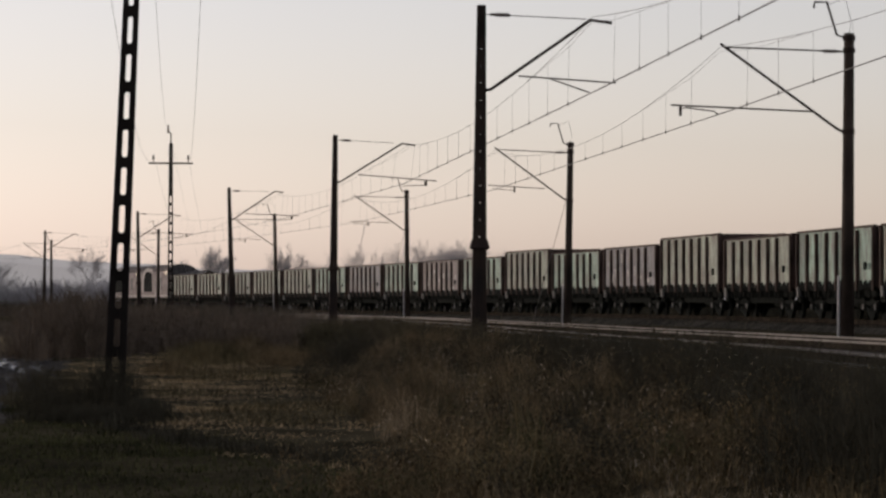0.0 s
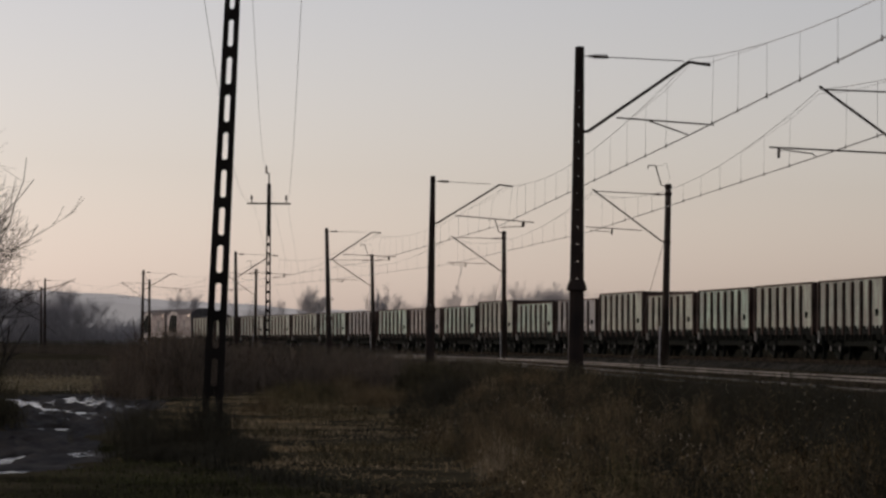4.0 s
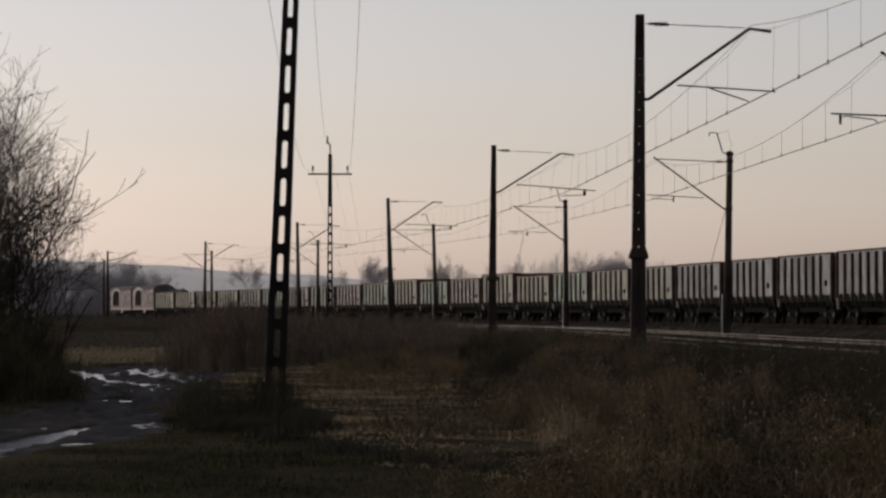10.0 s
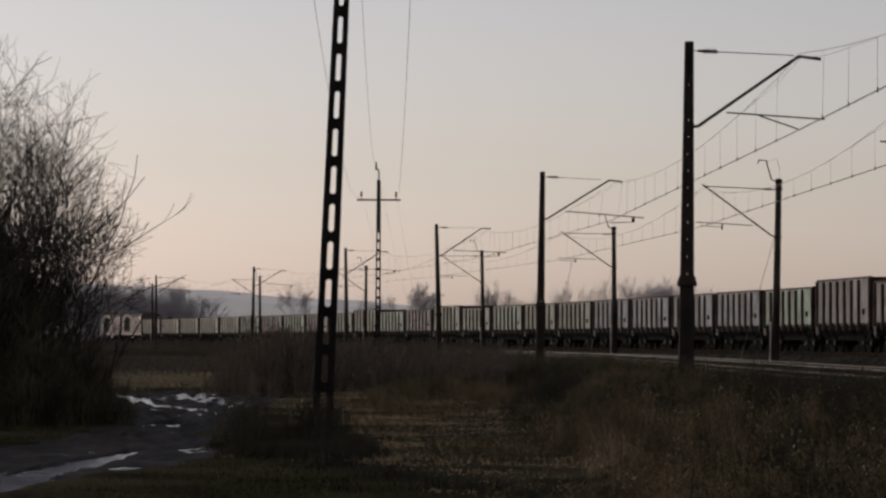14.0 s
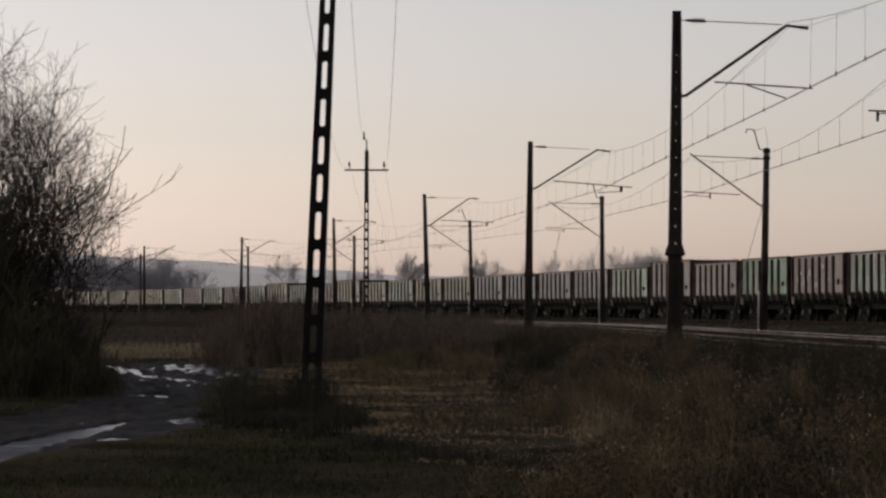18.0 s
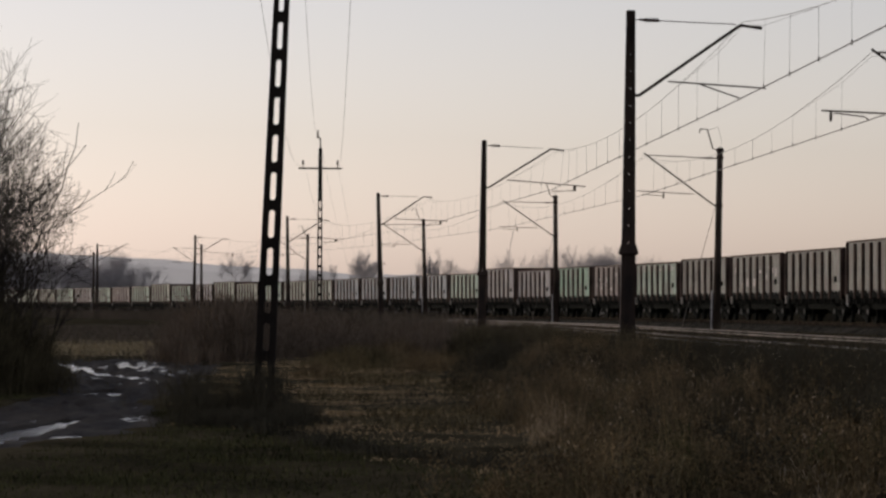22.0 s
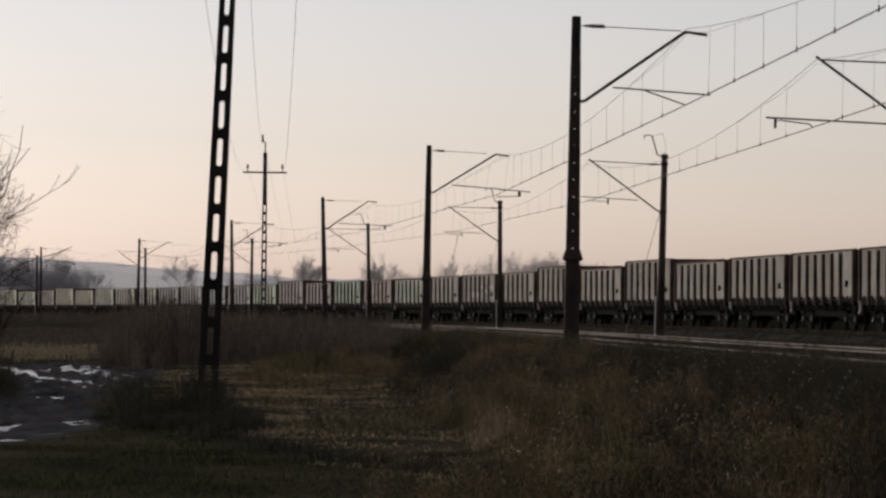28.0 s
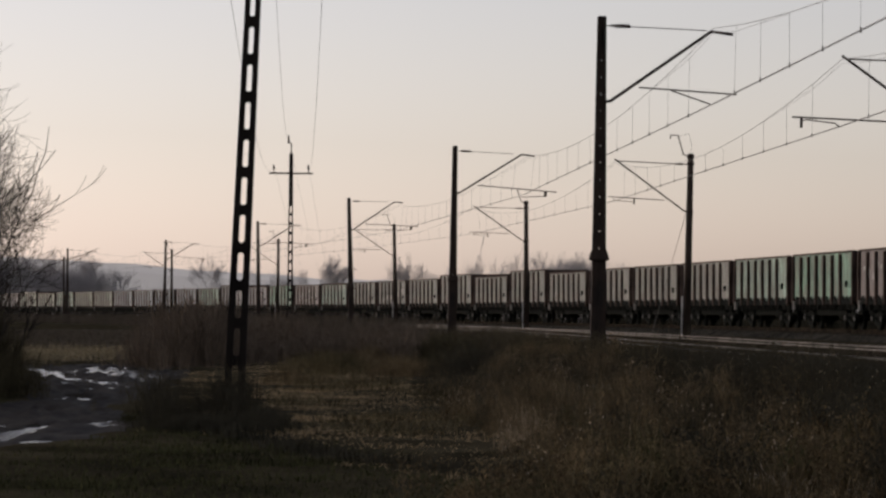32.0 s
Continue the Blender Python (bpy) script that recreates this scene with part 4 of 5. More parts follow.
# ---- bare trees and bushes ----
def grow(rnd, stems, levels, length, radius, spread, shrink=0.68, kids=3, base=0.5, droop=0.0, wig=0.18, sides=3, taper=0.0, hull=None, splay=0.26, thin=0.0042, plain=False):
    """Branch tubes of a bare plant rooted round the origin: (trunk verts, faces), (twig verts, faces)."""
    out = [([], []), ([], [])]

    def tube(points, r0, r1, which):
        verts, faces = out[which]
        start = len(verts)
        k = len(points)
        for i, p in enumerate(points):
            d = (points[min(i + 1, k - 1)] - points[max(i - 1, 0)]).normalized()
            u = d.orthogonal().normalized()
            v = d.cross(u)
            r = r0 + (r1 - r0) * i / (k - 1)
            for j in range(sides):
                a = 2 * math.pi * j / sides
                q = p + (u * math.cos(a) + v * math.sin(a)) * r
                verts.append((q.x, q.y, q.z))
        for i in range(k - 1):
            for j in range(sides):
                a, b = start + i * sides + j, start + i * sides + (j + 1) % sides
                faces.append((a, b, b + sides, a + sides))

    def branch(p, d, ln, r, level):
        k = 5 if level < 2 else 3 if plain else 4
        pts = [p]
        for i in range(k - 1):
            d = (d + Vector((rnd.gauss(0, wig), rnd.gauss(0, wig), rnd.gauss(0, wig) + 0.06 - droop * level))).normalized()
            if hull:
                p = pts[-1]
                out = math.hypot(p.x, p.y) / hull(p)
                if out > 0.8:
                    d = (d - Vector((p.x, p.y, -2.2 * math.hypot(p.x, p.y))).normalized() * 0.08 * (out - 0.8) / 0.2).normalized()
            pts.append(pts[-1] + d * ln / (k - 1))
        end = max(thin * 0.6, r * (0.55 if level < levels else 0.4))
        tube(pts, r, end, 0 if level < 2 else 1)
        if level >= levels or hull and math.hypot(pts[-1].x, pts[-1].y) > rnd.uniform(0.82, 1.02) * hull(pts[-1]):
            return
        for c in range(kids + (1 if rnd.random() < 0.4 else 0)):
            u = rnd.uniform(0.35, 1.0) if c else 1.0
            i = min(k - 2, int(u * (k - 1)))
            q = pts[i].lerp(pts[i + 1], u * (k - 1) - i)
            side = Vector((rnd.gauss(0, 1), rnd.gauss(0, 1), rnd.gauss(0, 0.6))).normalized()
            branch(q, (d + side * (spread if c else spread * 0.4)).normalized(), ln * shrink * rnd.uniform(0.75, 1.15), max(thin, r * (0.62 if c else 0.72)), level + 1)

    for s in range(stems):
        a = rnd.random() * 2 * math.pi
        rr = base * math.sqrt(rnd.random())
        lean = rr / max(base, 0.01) * (splay if stems > 1 else 0.04)
        branch(Vector((rr * math.cos(a), rr * math.sin(a), -0.1)), Vector((lean * math.cos(a), lean * math.sin(a), 1)).normalized(), length * rnd.uniform(0.75, 1.1) * (1.15 - taper * rr / max(base, 0.01)), radius * rnd.uniform(0.7, 1.1), 0)
    return out


def plant(name, m, mat, label, category, group="", **how):
    rnd = random.Random(how.pop("seed"))
    tall = how.pop("tall", 0.0)
    (tv, tf), (wv, wf) = grow(rnd, **how)
    if tall:
        k = tall / max(v[2] for v in tv + wv)
        tv, wv = [[(x * (0.4 + 0.6 * k), y * (0.4 + 0.6 * k), z * k) for x, y, z in verts] for verts in (tv, wv)]
    ob = new(name)
    raw("trunk", tv, tf, mat, ob)
    raw("crown", wv, wf, mat, ob)
    ob.matrix_basis = m
    return tagged(ob, label, category, group)


def low_hull(p):
    """The same for the lower shoot beside it."""
    return max(0.25, float(np.interp(p.z, [0, 1.2, 2.4, 3.4, 4.4, 5.4], [0.9, 1.3, 2.0, 2.25, 1.8, 0.8]))) * (1 + 0.15 * math.sin(4 * math.atan2(p.y, p.x) + p.z))


def willow_hull(p):
    """How far out the twigs of the willow reach at a height: broad at two fifths, thin at the head."""
    a = math.atan2(p.y, p.x)
    return max(0.3, float(np.interp(p.z, [0, 1.5, 3.0, 4.0, 5.2, 6.6, 8.0, 9.5], [2.2, 2.7, 3.8, 3.75, 2.95, 2.3, 1.3, 0.4]))) * (1 + 0.12 * math.sin(5 * a + p.z) + 0.06 * math.sin(11 * a - 2 * p.z))


WILLOW = dict(length=2.5, spread=0.82, shrink=0.72, kids=2, wig=0.2, taper=0.25, splay=0.75, hull=willow_hull)
willow = plant("bush", pose(-9.2, 60, 0), BARK, "tall bare willow bush with dense dark twigs", "bush", seed=11, stems=135, radius=0.028, base=2.4, levels=6, **WILLOW)
plant("bush", pose(-11.8, 64, 0), BARK, "tall bare willow bush with dense dark twigs", "bush", seed=12, stems=70, radius=0.028, base=2.2, levels=5, **WILLOW)
plant("bush", pose(-7.5, 61.0, 0), BARK, "low bare willow bush with fine dark twigs", "bush", seed=15, stems=40, base=0.8, levels=6, length=1.5, radius=0.024, spread=0.8, shrink=0.72, kids=2, wig=0.2, taper=0.2, splay=0.8, hull=low_hull)


def long_shoot():
    """One lone shoot that reaches far out of the willow, with a few short side twigs."""
    rnd = random.Random(5)
    stem = [Vector(p) for p in ((0.3, 0, 0.9), (1.2, 0.05, 1.75), (2.63, 0, 2.88), (3.23, 0, 3.2), (3.82, 0, 3.57), (4.38, 0, 3.93))]
    bm = bmesh.new()
    for i, (p, q) in enumerate(zip(stem, stem[1:])):
        rod(bm, p, q, 0.013 - 0.002 * i, 0.011 - 0.002 * i, 5)
        for k in range(3):
            u = p.lerp(q, rnd.random())
            d = ((q - p).normalized() + Vector((rnd.uniform(-0.3, 0.3), rnd.uniform(-0.5, 0.5), rnd.uniform(-0.4, 0.9)))).normalized()
            ln = rnd.uniform(0.25, 0.6)
            bent(bm, [u, u + d * ln * 0.5, u + d * ln + Vector((0, 0, 0.08))], 0.0042, 4)
    part("shoot", bm, BARK, willow, "lone long shoot")


long_shoot()

FAR_TREES = [(190, 484, 560, 3), (238, 478, 575, 4), (300, 482, 570, 5), (335, 492, 560, 6), (512, 489, 520, 7), (732, 484, 420, 8), (855, 482, 400, 9), (915, 500, 400, 10),
             (1000, 452, 380, 11), (1032, 488, 380, 12), (1112, 478, 370, 13), (1142, 478, 380, 14), (1180, 488, 380, 15), (1245, 494, 380, 16), (640, 505, 500, 17), (270, 500, 590, 18), (140, 488, 560, 19), (90, 492, 570, 21), (40, 486, 580, 22)]
FAR_TREES += [(15 + 13 * k, 478 + (k * 37) % 23, 560 + (k * 53) % 45, 40 + k) for k in range(24)]
for column, crest, away, seed in FAR_TREES:
    tall = EYE + (582 - crest) / 5761 * away
    if seed == 11:
        how = dict(stems=1, levels=3, length=tall * 0.78, radius=0.007 * tall, spread=0.45, shrink=0.24, kids=6, base=0.1, thin=0.014)
    elif seed in (3, 4, 5, 7, 8, 9):
        how = dict(stems=1, levels=5, length=tall * 0.36, radius=0.012 * tall, spread=0.6, shrink=0.71, kids=4, base=0.1, thin=0.0085, plain=True)
    else:
        how = dict(stems=7, levels=4, length=tall * 0.33, radius=0.006 * tall, spread=0.65, shrink=0.7, kids=3 if seed > 39 else 4, base=0.22 * tall, thin=0.012, plain=True)
    plant("tree", pose((column - 784) / 5761 * away, away, 0), HAZE_PALED, "thin bare tree paled with painted haze" if seed == 11 else "bare leafless tree paled with painted haze", "tree", "trees beyond the line", seed=seed, wig=0.05 if seed == 11 else 0.13, tall=tall, **how)


# ---- grass and weeds ----
def quads(name, verts, faces, mat, parent=None):
    """A mesh of four-cornered faces from arrays."""
    me = bpy.data.meshes.new(name)
    me.vertices.add(len(verts))
    me.vertices.foreach_set("co", verts.astype(np.float32).reshape(-1))
    me.loops.add(len(faces) * 4)
    me.loops.foreach_set("vertex_index", faces.astype(np.int32).reshape(-1))
    me.polygons.add(len(faces))
    me.polygons.foreach_set("loop_start", np.arange(len(faces), dtype=np.int32) * 4)
    me.update(calc_edges=True)
    me.materials.append(mat)
    return share(name, me, parent)


def blades(name, mat, tufts, each, size, tall, wide, lean, label, seed):
    """Tufts of bent blades that fan out from their middles."""
    rng = np.random.default_rng(seed)
    n = len(tufts) * each
    spread = rng.normal(0, 1, (n, 2))
    scale = np.repeat(rng.uniform(0.6, 1.25, len(tufts)), each)
    xy = np.repeat(tufts, each, 0) + spread * size * scale[:, None]
    tall = rng.uniform(*tall, n) * scale
    wide = rng.uniform(*wide, n)
    wind = np.repeat(rng.normal(0, 0.6, (len(tufts), 2)), each, 0)
    d = spread * 0.8 + wind + rng.normal(0, 0.5, (n, 2))
    d = np.concatenate((d / np.maximum(0.6, np.hypot(d[:, 0], d[:, 1]))[:, None], np.zeros((n, 1))), 1)
    a = rng.uniform(0, 2 * np.pi, n)
    u = np.stack((np.cos(a), np.sin(a), np.zeros(n)), 1) * (wide / 2)[:, None]
    tilt = lean * rng.uniform(0.15, 1.0, n)
    root = np.stack((xy[:, 0], xy[:, 1], ground_height(xy[:, 0], xy[:, 1]) - 0.04), 1)
    mid = root + d * (tall * tilt * 0.3)[:, None]
    mid[:, 2] += tall * 0.6
    tip = root + d * (tall * tilt)[:, None]
    tip[:, 2] += tall * (1 - 0.45 * tilt)
    verts = np.stack((root - u, root + u, mid - u * 0.8, mid + u * 0.8, tip - u * 0.2, tip + u * 0.2), 1).reshape(-1, 3)
    k = np.arange(n) * 6
    faces = np.stack((k, k + 1, k + 3, k + 2, k + 2, k + 3, k + 5, k + 4), 1).reshape(-1, 4)
    return tagged(quads(name, verts, faces, mat), label, "grass", kind="stuff")


def scatter(n, seed, x0, x1, y0, y1, keep):
    """Plan points; keep(x, y) gives the chance of each."""
    rng = np.random.default_rng(seed)
    p = np.stack((rng.uniform(x0, x1, n), rng.uniform(y0, y1, n)), 1)
    return p[rng.random(n) < keep(p[:, 0], p[:, 1])]


def off_track(x, y):
    return np.where((np.abs(x - track_mid(y)) < track_half(y) + np.where(y < 46, 0.25, -0.1)) & (y < 93), 0.0, 1.0)


def strip(x):
    """How far ahead the dark curved strip of short blades crosses the meadow."""
    return np.interp(x, [-2.2, -1.7, -0.89, 0.2, 1.4, 3.2, 5.0], [44, 41, 37.6, 33.8, 30.8, 29.9, 29.4])


def off_strip(x, y):
    """0 where the dark strip crosses the meadow, 1 elsewhere."""
    return np.where((x < 4.6) & (y < 42) & (np.abs(y - strip(x)) < np.interp(x, [0, 1.5], [1.1, 0.6])), 0.0, 1.0)


def verge(y):
    """Foot of the ballast beside the first track."""
    return np.where(y < 89, 9.98, 9.98 - 4.77e-4 * (np.maximum(y, 89) - 89) ** 2) - 3.9


def bank(x, y):
    """1 on the rough bank beside the line, 0 on the trodden meadow."""
    line = 1.1 + 0.024 * (y - 30) + 0.6 * np.sin(y * 0.21) + 0.4 * np.sin(y * 0.63 + 1)
    return np.clip((x - line) / 1.4, 0, 1) * (x < verge(y))


def patchy(x, y):
    return np.clip(0.55 + 0.5 * np.sin(x * 1.1 + 1.3 * np.sin(y * 0.31)) * np.sin(y * 0.43 + x * 0.5), 0.05, 1)


def lush(x, y):
    """1 on the greener strip of grass beside the mud."""
    return np.clip((np.interp(y, [24, 36, 42, 48, 60], [2.2, 0.4, -1.6, -2.6, -3.2]) + 0.5 * np.sin(y * 0.9 + x) - x) / 0.8, 0, 1)


p = scatter(27000, 14, -10, 3, 19, 66, lambda x, y: off_track(x, y) * off_strip(x, y) * lush(x, y))
blades("grass", LUSH, p, 9, 0.1, (0.03, 0.13), (0.006, 0.015), 1.3, "short dark green grass beside the mud", 44)
p = scatter(31000, 1, -10, 6, 19, 95, lambda x, y: off_track(x, y) * off_strip(x, y) * (1 - 0.8 * bank(x, y)) * (1 - lush(x, y)))
blades("grass", SHORT, p, 9, 0.11, (0.03, 0.11), (0.006, 0.016), 1.5, "short matted winter grass on the meadow", 31)
p = scatter(15000, 5, -60, -2, 118, 230, lambda x, y: (x < verge(y)) * 1.0)
blades("grass", PALEWEED, p, 5, 0.25, (0.08, 0.3), (0.02, 0.05), 1.0, "pale rough grass on the far meadow", 35)
p = scatter(9000, 25, -24, -5, 93, 132, lambda x, y: (x < verge(y)) * np.clip(1.2 - np.abs(y - 112) / 18, 0, 1))
blades("grass", MEADOW, p, 8, 0.22, (0.06, 0.22), (0.02, 0.045), 1.2, "bleached strip of grass beyond the mud", 36)
p = scatter(9400, 2, -1, 5, 19, 100, lambda x, y: bank(x, y) * off_strip(x, y) * patchy(x, y))
blades("grass", DRY, p, 11, 0.13, (0.08, 0.28), (0.005, 0.012), 1.7, "lodged dry brown grass on the bank", 32)
p = scatter(6900, 22, -1, 5.2, 20, 80, lambda x, y: bank(x, y) * off_strip(x, y) * (patchy(x * 1.7 + 1, y * 1.6) > 0.45))
blades("grass", RUSSET, p, 12, 0.1, (0.12, 0.36), (0.006, 0.012), 1.7, "curled russet tufts on the bank", 33)
p = scatter(1100, 8, 1.5, 7, 24, 48, lambda x, y: bank(x, y) * patchy(x * 0.7 + 2, y * 0.8) ** 2)
blades("grass", DRY, p, 16, 0.09, (0.25, 0.6), (0.004, 0.01), 1.2, "tufts of tall pale dry grass", 38)
p = scatter(1100, 12, 0.5, 7, 25, 60, lambda x, y: bank(x, y) * (patchy(x * 1.3 + 4, y * 1.1 + 2) > 0.75) * off_strip(x, y))
blades("grass", STRAW, p, 5, 0.08, (0.15, 0.4), (0.005, 0.011), 1.6, "scattered bleached straw stalks on the bank", 39)
p = scatter(9000, 18, -3, 5, 26, 44, lambda x, y: (x < 4.6) * np.exp(-((y - strip(x)) / np.interp(x, [0, 1.5], [0.9, 0.5])) ** 2))
blades("grass", BRAMBLE, p, 8, 0.1, (0.1, 0.24), (0.006, 0.014), 1.1, "dark strip of short blades across the meadow", 46)
p = scatter(150, 17, 1.9, 3.9, 21.0, 24.6, lambda x, y: 0.2 + 0.6 * (patchy(x * 1.6, y * 1.2) > 0.5))
blades("grass", GLINT, p, 12, 0.07, (0.08, 0.24), (0.003, 0.005), 1.6, "wisps of trampled straw paled for sun glints", 45)
p = scatter(3200, 13, -1.5, 3.5, 38, 94, lambda x, y: (patchy(x * 0.9 + 1, y * 0.7) > 0.6) * 0.8)
blades("grass", DRY, p, 12, 0.16, (0.08, 0.28), (0.006, 0.014), 1.6, "brown tussocks on the meadow", 40)


def sprig(rng, stems, twigs):
    """A leafless weed one metre tall: bent stems that carry short twigs, each a narrow tapered strip of unit width. Middle lines, side vectors, faces."""
    line, side = [], []

    def strip_along(points, w0, w1):
        a = rng.uniform(0, 2 * np.pi)
        across = np.array((np.cos(a), np.sin(a), 0.0))
        for i, p in enumerate(points):
            w = w0 + (w1 - w0) * i / (len(points) - 1)
            line.extend((p, p))
            side.extend((-across * w, across * w))
        return len(points)

    faces, start = [], 0
    for _ in range(stems):
        a, r = rng.uniform(0, 2 * np.pi), 0.16 * np.sqrt(rng.random())
        out = np.array((np.cos(a), np.sin(a), 0.0))
        h = rng.uniform(0.55, 1.0)
        lean = rng.uniform(0.05, 0.32) * h
        foot = out * r
        spine = [foot, foot + out * lean * 0.35 + (0, 0, 0.5 * h) + rng.normal(0, 0.025, 3), foot + out * lean + (0, 0, h)]
        k = strip_along(spine, 1.0, 0.45)
        faces += [(start + 2 * i, start + 2 * i + 1, start + 2 * i + 3, start + 2 * i + 2) for i in range(k - 1)]
        start += 2 * k
        for _ in range(twigs):
            u = rng.uniform(0.2, 0.95)
            p = spine[0] + (spine[1] - spine[0]) * min(1, 2 * u) + (spine[2] - spine[1]) * max(0, 2 * u - 1)
            d = rng.normal(0, 1, 3) * (0.75, 0.75, 0.35) + out * 0.3 + (0, 0, 0.9)
            strip_along([p, p + d / np.linalg.norm(d) * rng.uniform(0.12, 0.34)], 0.7, 0.3)
            faces.append((start, start + 1, start + 3, start + 2))
            start += 4
    return np.array(line), np.array(side), np.array(faces)


def brushwood(name, spots, tall, seed, label, category="brushwood", kinds=5, mat=None, thick=1.0, stems=8, twigs=8):
    """Leafless weeds and low shrubs: a few sprigs, turned and scaled at random."""
    rng = np.random.default_rng(seed)
    shapes = [sprig(rng, stems, twigs) for _ in range(kinds)]
    vs, fs, start = [], [], 0
    for (x, y), k, h, a in zip(spots, rng.integers(0, kinds, len(spots)), tall * rng.uniform(0.35, 1.15, len(spots)), rng.uniform(0, 6.28, len(spots))):
        line, side, f = shapes[k]
        c, s = math.cos(a), math.sin(a)
        w = h * rng.uniform(0.8, 1.4)
        v = line * (w, w, h) + side * 0.0042 * thick * max(h, 0.5)
        q = np.stack((x + v[:, 0] * c - v[:, 1] * s, y + v[:, 0] * s + v[:, 1] * c, v[:, 2]), 1)
        q[:, 2] += float(ground_height(np.array(x), np.array(y))) - 0.02
        vs.append(q)
        fs.append(f + start)
        start += len(v)
    tagged(quads(name, np.concatenate(vs), np.concatenate(fs), mat or WEED), label, category, kind="stuff")


def heap_spots(x, y, rx, ry, n, seed):
    return np.random.default_rng(seed).normal(0, 0.5, (n, 2)) * (rx, ry) + (x, y)


def dome(spots, x, y, rx, ry, tall):
    """Heights of the stems, falling off towards the rim."""
    return tall * np.clip(1.1 * np.exp(-0.5 * (((spots[:, 0] - x) / rx) ** 2 + ((spots[:, 1] - y) / ry) ** 2)), 0.3, 1.1)


brushwood("brushwood", scatter(1500, 3, 0, 7, 24, 92, lambda x, y: bank(x, y) * patchy(x + 3, y + 5) ** 2 * np.clip((78 - y) / 25, 0.15, 1)), 0.6, 41, "dead brown weeds and brush on the bank")

def low_far(spots):
    """Weeds by the ballast stand lower the farther they are along the line."""
    return np.interp(spots[:, 1], [25, 45, 70, 97, 118, 190], [0.72, 0.55, 0.58, 0.62, 0.7, 1.2])


foot_row = scatter(3600, 4, 3.6, 6.4, 22, 125, lambda x, y: (x < verge(y)) * np.clip((x - 3.2) / 2.4, 0.2, 1))
for rows, seed, mat, label in ((foot_row[foot_row[:, 1] < 46], 43, BRAMBLE, "blackish weeds along the foot of the ballast"), (foot_row[foot_row[:, 1] >= 46], 48, WEED, "dead brown weeds along the foot of the ballast")):
    brushwood("brushwood", rows, low_far(rows), seed, label, mat=mat, thick=1.4)
far_y = 92 + 380 * np.random.default_rng(6).random(2200)
far_row = np.stack((verge(far_y) + 0.3 - np.random.default_rng(16).uniform(0, 4.0, 2200), far_y), 1)
brushwood("brushwood", far_row, low_far(far_row), 42, "tall dead weeds along the line", mat=PALEWEED, thick=2.2, twigs=6)
brushwood("brushwood", np.array([(x + o * math.cos(h), y + o * math.sin(h)) for s, o in zip(np.random.default_rng(7).uniform(-70, 420, 1500), np.random.default_rng(8).uniform(3.2, 6.0, 1500)) for x, y, h in (broad(s),)]), 1.5, 45, "dark weeds on the far side of the line", mat=BRAMBLE, thick=2.5, stems=9, twigs=6)
hedge = np.random.default_rng(9)
brushwood("hedge", np.stack((hedge.uniform(-62, 70, 420), hedge.uniform(590, 650, 420)), 1), 4.6, 44, "dim bare hedge beyond the line, paled with painted haze", "hedge", mat=HAZE_PALED, thick=2.4)
HEAPS = ((-4.6, 91, 1.7, 6, 1.65, 480), (-2.2, 98, 2.0, 6, 1.4, 240), (0.6, 104, 2.0, 5, 1.1, 140), (-2.85, 49.2, 0.75, 1.6, 0.75, 55), (2.4, 88, 0.9, 4.5, 0.95, 240))
brushwood("hedge", np.stack((hedge.uniform(-66, -14, 520), hedge.uniform(560, 600, 520)), 1), 5.0, 47, "dim bare scrub beyond the line, paled with painted haze", "hedge", mat=HAZE_PALED, thick=2.4)
for k, (x, y, rx, ry, tall, n) in enumerate(HEAPS):
    spots = heap_spots(x, y, rx, ry, n, 60 + k)
    brushwood("thicket", spots, dome(spots, x, y, rx, ry, tall), 50 + k, "low brown thicket of dead stems", "thicket", mat=BRUSH if y > 90 else None, thick=2.0 if y > 80 else 1.2)
for k, (x, y, rx, ry, tall, n) in enumerate(((-0.9, 82, 1.2, 6, 0.55, 300), (0.2, 88, 0.9, 4, 0.6, 160), (1.0, 78, 0.9, 6, 0.5, 220), (-1.6, 70, 0.5, 4, 0.32, 90))):
    spots = heap_spots(x, y, rx, ry, n, 80 + k)
    brushwood("thicket", spots, dome(spots, x, y, rx, ry, tall), 90 + k, "ragged russet heap of dead weeds on the meadow" if k else "ragged buff heap of dead grass on the meadow", "thicket", mat=RUSSET if k else DRY, thick=1.3)
SHRUBS = ((-10.1, 60.5, 2.0, 3.0, 4.2, 420), (-9.4, 58.5, 1.8, 3.0, 2.9, 700), (-7.6, 58.0, 1.6, 3.0, 1.5, 600), (-6.9, 60.0, 0.9, 2.0, 0.7, 150), (-1.75, 43.6, 0.42, 1.0, 0.8, 85), (-2.8, 46.0, 0.26, 0.8, 0.72, 36), (-2.3, 44.2, 0.5, 1.4, 0.4, 80), (-2.0, 42.2, 0.7, 1.0, 0.24, 340), (-1.25, 42.6, 0.4, 1.2, 0.34, 160), (2.5, 75, 0.8, 2.4, 0.72, 260), (1.5, 63, 0.6, 1.2, 0.45, 30))
for k, (x, y, rx, ry, tall, n) in enumerate(SHRUBS):
    spots = heap_spots(x, y, rx, ry, n, 160 + k)
    brushwood("thicket", spots, dome(spots, x, y, rx, ry, tall), 150 + k, "low brown tangle of dead shoots" if x < -5 else "low blackish tangle of brambles", "thicket", mat=WEED if x < -5 else BRAMBLE, thick=1.6)
clump = np.random.default_rng(77)
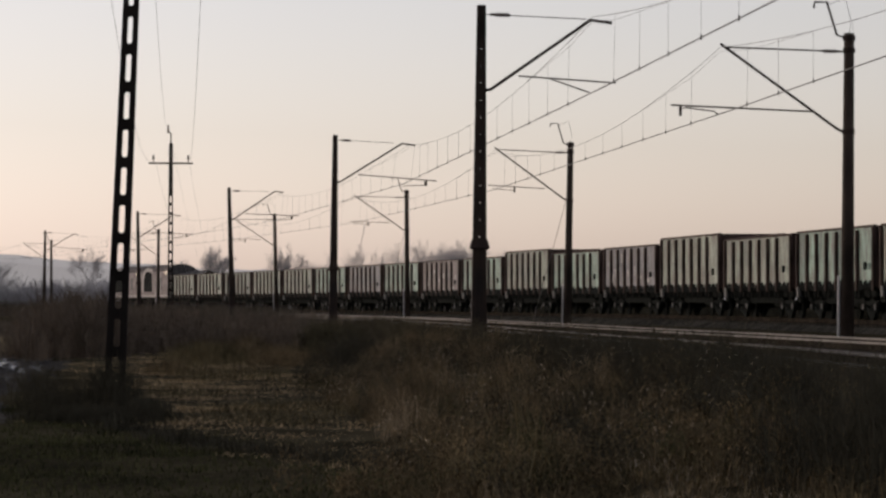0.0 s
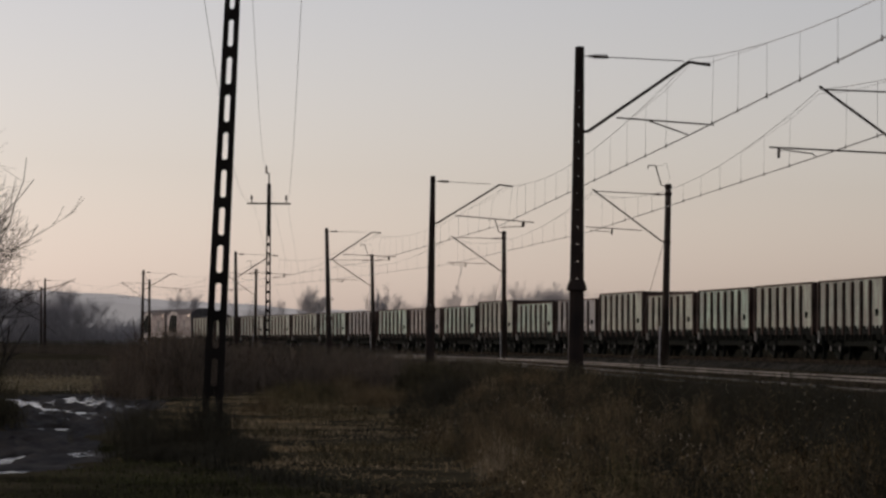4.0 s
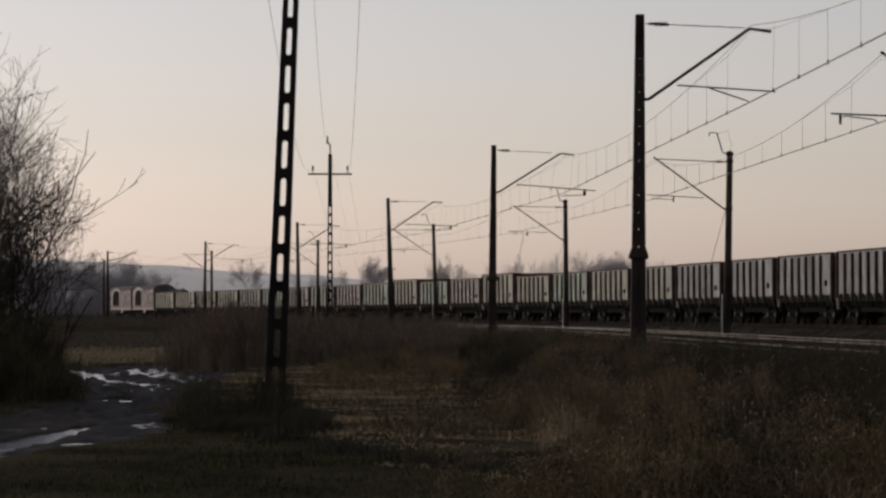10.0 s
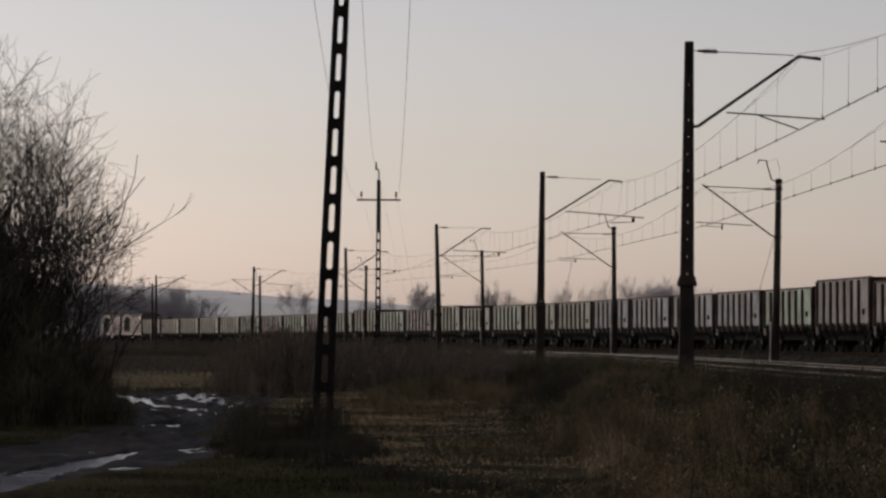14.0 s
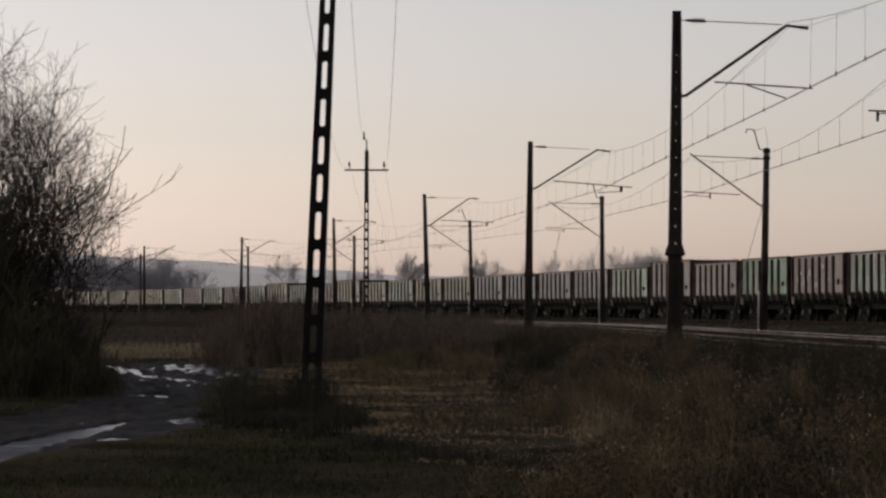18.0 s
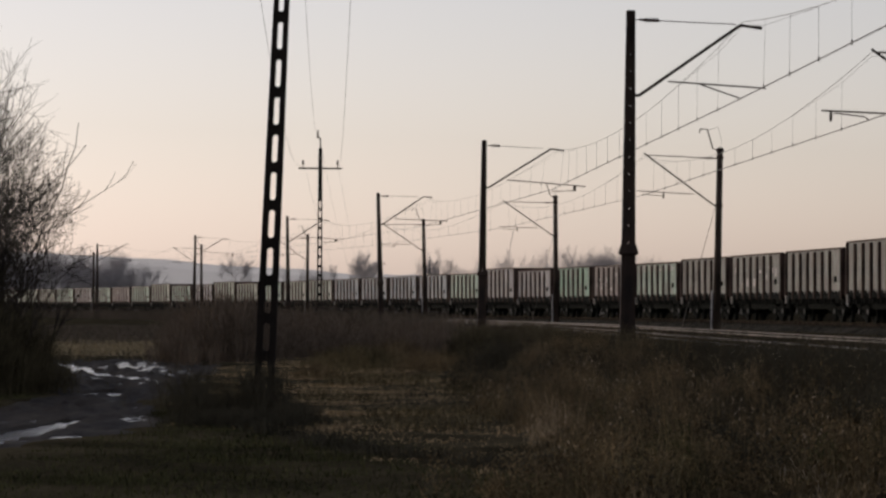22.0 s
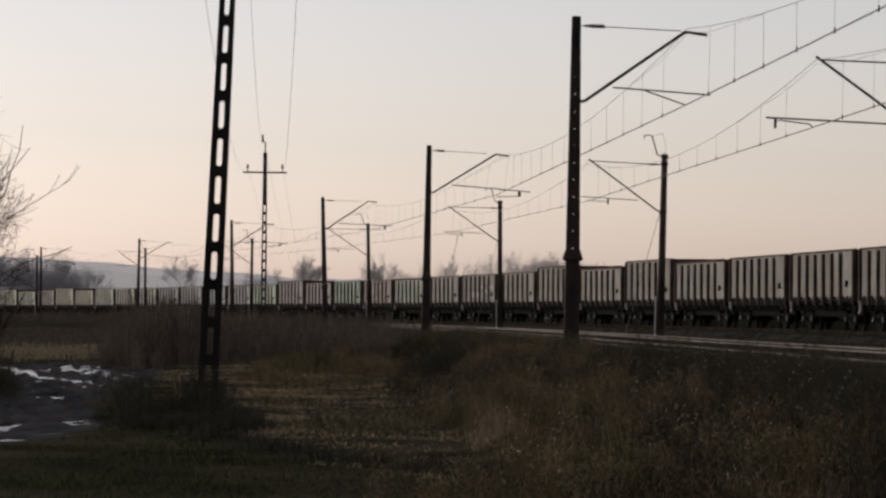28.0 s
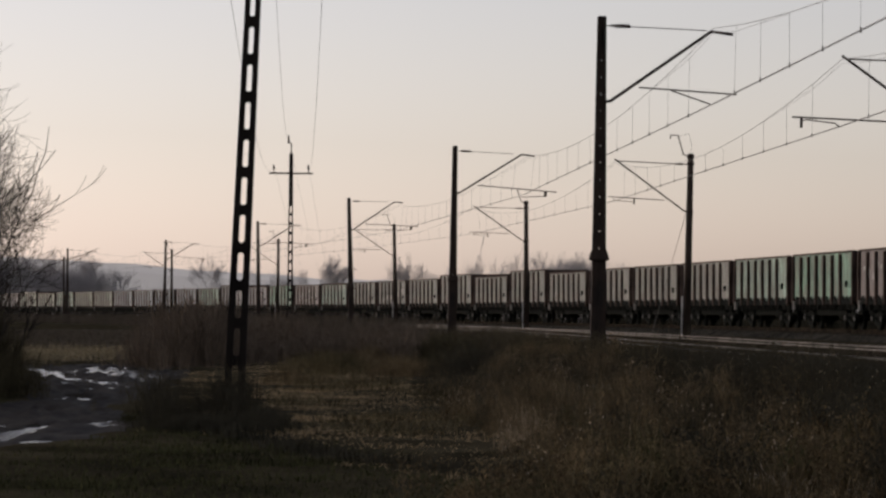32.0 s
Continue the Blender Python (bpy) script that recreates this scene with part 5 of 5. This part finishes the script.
for mat, n, tall, label in ((BRAMBLE, 40, 0.6, "blackish bramble clumps on the bank"), (RUSSET, 30, 0.6, "russet clumps of dead weeds on the bank"), (STRAW, 10, 0.45, "bleached clumps of dead weeds on the bank")):
    middles = np.stack((clump.uniform(1.6, 5.6 if mat is BRAMBLE else 4.2, n), 31 + 39 * clump.random(n) ** 1.5), 1)
    brushwood("brushwood", np.concatenate([m + clump.normal(0, 1, (int(k), 2)) * (0.22, 0.42) for m, k in zip(middles, clump.integers(8, 24, n))]), tall, 170 + n, label, mat=mat)
verge_row = scatter(2600, 15, 4.2, 6.3, 22, 48, lambda x, y: (x < verge(y) + 0.35) * 0.9)
brushwood("brushwood", verge_row, 0.66, 191, "dense blackish weeds on the shoulder of the bank", mat=BRAMBLE, thick=1.2)


def leafage(name, mat, middles, each, size, tall, label, seed):
    """Ragged clumps of small dead leaves and seed heads."""
    rng = np.random.default_rng(seed)
    n = len(middles) * each
    big = np.repeat(rng.uniform(0.5, 1.3, len(middles)), each)
    at = rng.normal(0, 0.5, (n, 3)) * np.stack((size * big, size * big, 0.35 * tall * big), 1)
    at[:, :2] += np.repeat(middles, each, 0)
    at[:, 2] = np.abs(at[:, 2] + 0.4 * tall * big) + ground_height(at[:, 0], at[:, 1])
    u, v = rng.normal(0, 1, (n, 3)), rng.normal(0, 1, (n, 3)) + (0, 0, 1.2)
    u *= (rng.uniform(0.003, 0.008, n) / np.linalg.norm(u, axis=1))[:, None]
    v *= (rng.uniform(0.008, 0.024, n) / np.linalg.norm(v, axis=1))[:, None]
    verts = np.stack((at - u - v, at + u - v * 0.6, at + u * 0.6 + v, at - u * 0.8 + v * 0.7), 1).reshape(-1, 3)
    tagged(quads(name, verts, np.arange(4 * n).reshape(-1, 4), mat), label, "weeds", kind="stuff")


for mat, n, each, tall, label in ((BRAMBLE, 260, 380, 0.62, "dark withered leaves on the bank"), (RUSSET, 340, 420, 0.62, "russet withered leaves on the bank"), (DRY, 230, 260, 0.42, "buff seed heads on the bank"), (LUSH, 150, 260, 0.35, "dull green weeds on the bank")):
    leafage("weeds", mat, scatter(n * 2, 200 + n, 0.4, 6.2 if mat is BRAMBLE else 4.8, 24, 80, lambda x, y: (bank(x - 1.0, y) if mat is BRAMBLE else bank(x, y)) * off_strip(x, y)), each, 0.26, tall, label, 220 + n)
leafage("weeds", GLINT, scatter(240, 291, 1.2, 5, 27, 62, lambda x, y: bank(x, y)), 26, 0.22, 0.6, "seed heads on the bank paled for sun glints", 292)
for k in range(7):
    x, y = 2.2 + 0.55 * k + clump.normal(0, 0.3), 46 - 2.0 * k + clump.normal(0, 1.5)
    spots = heap_spots(x, y, 0.7, 1.9, 40, 240 + k)
    brushwood("thicket", spots, dome(spots, x, y, 0.7, 1.9, 0.55), 250 + k, "russet tangle of dead weeds on the bank", "thicket", mat=RUSSET)
edge = np.stack((clump.uniform(4.6, 6.2, 70), clump.uniform(34, 70, 70)), 1)
brushwood("brushwood", edge, 0.9, 190, "dark lone weed stalks at the edge of the ballast", mat=BRAMBLE)


# ---- what moves ----
def motions():
    stops = [0, 2, 4, 6, 8, 10, 12, 14, 16, 18, 20, 22, 24, 26, 28, 30, 32]
    for wagon, s in TRAIN:
        rows = []
        for t in stops:
            x, y, h = broad(s - gone(t))
            rows.append((t, pose(x, y, RAIL_TOP + float(grade(y)), 0, 0, math.degrees(h))))
        walk(wagon, rows)


motions()
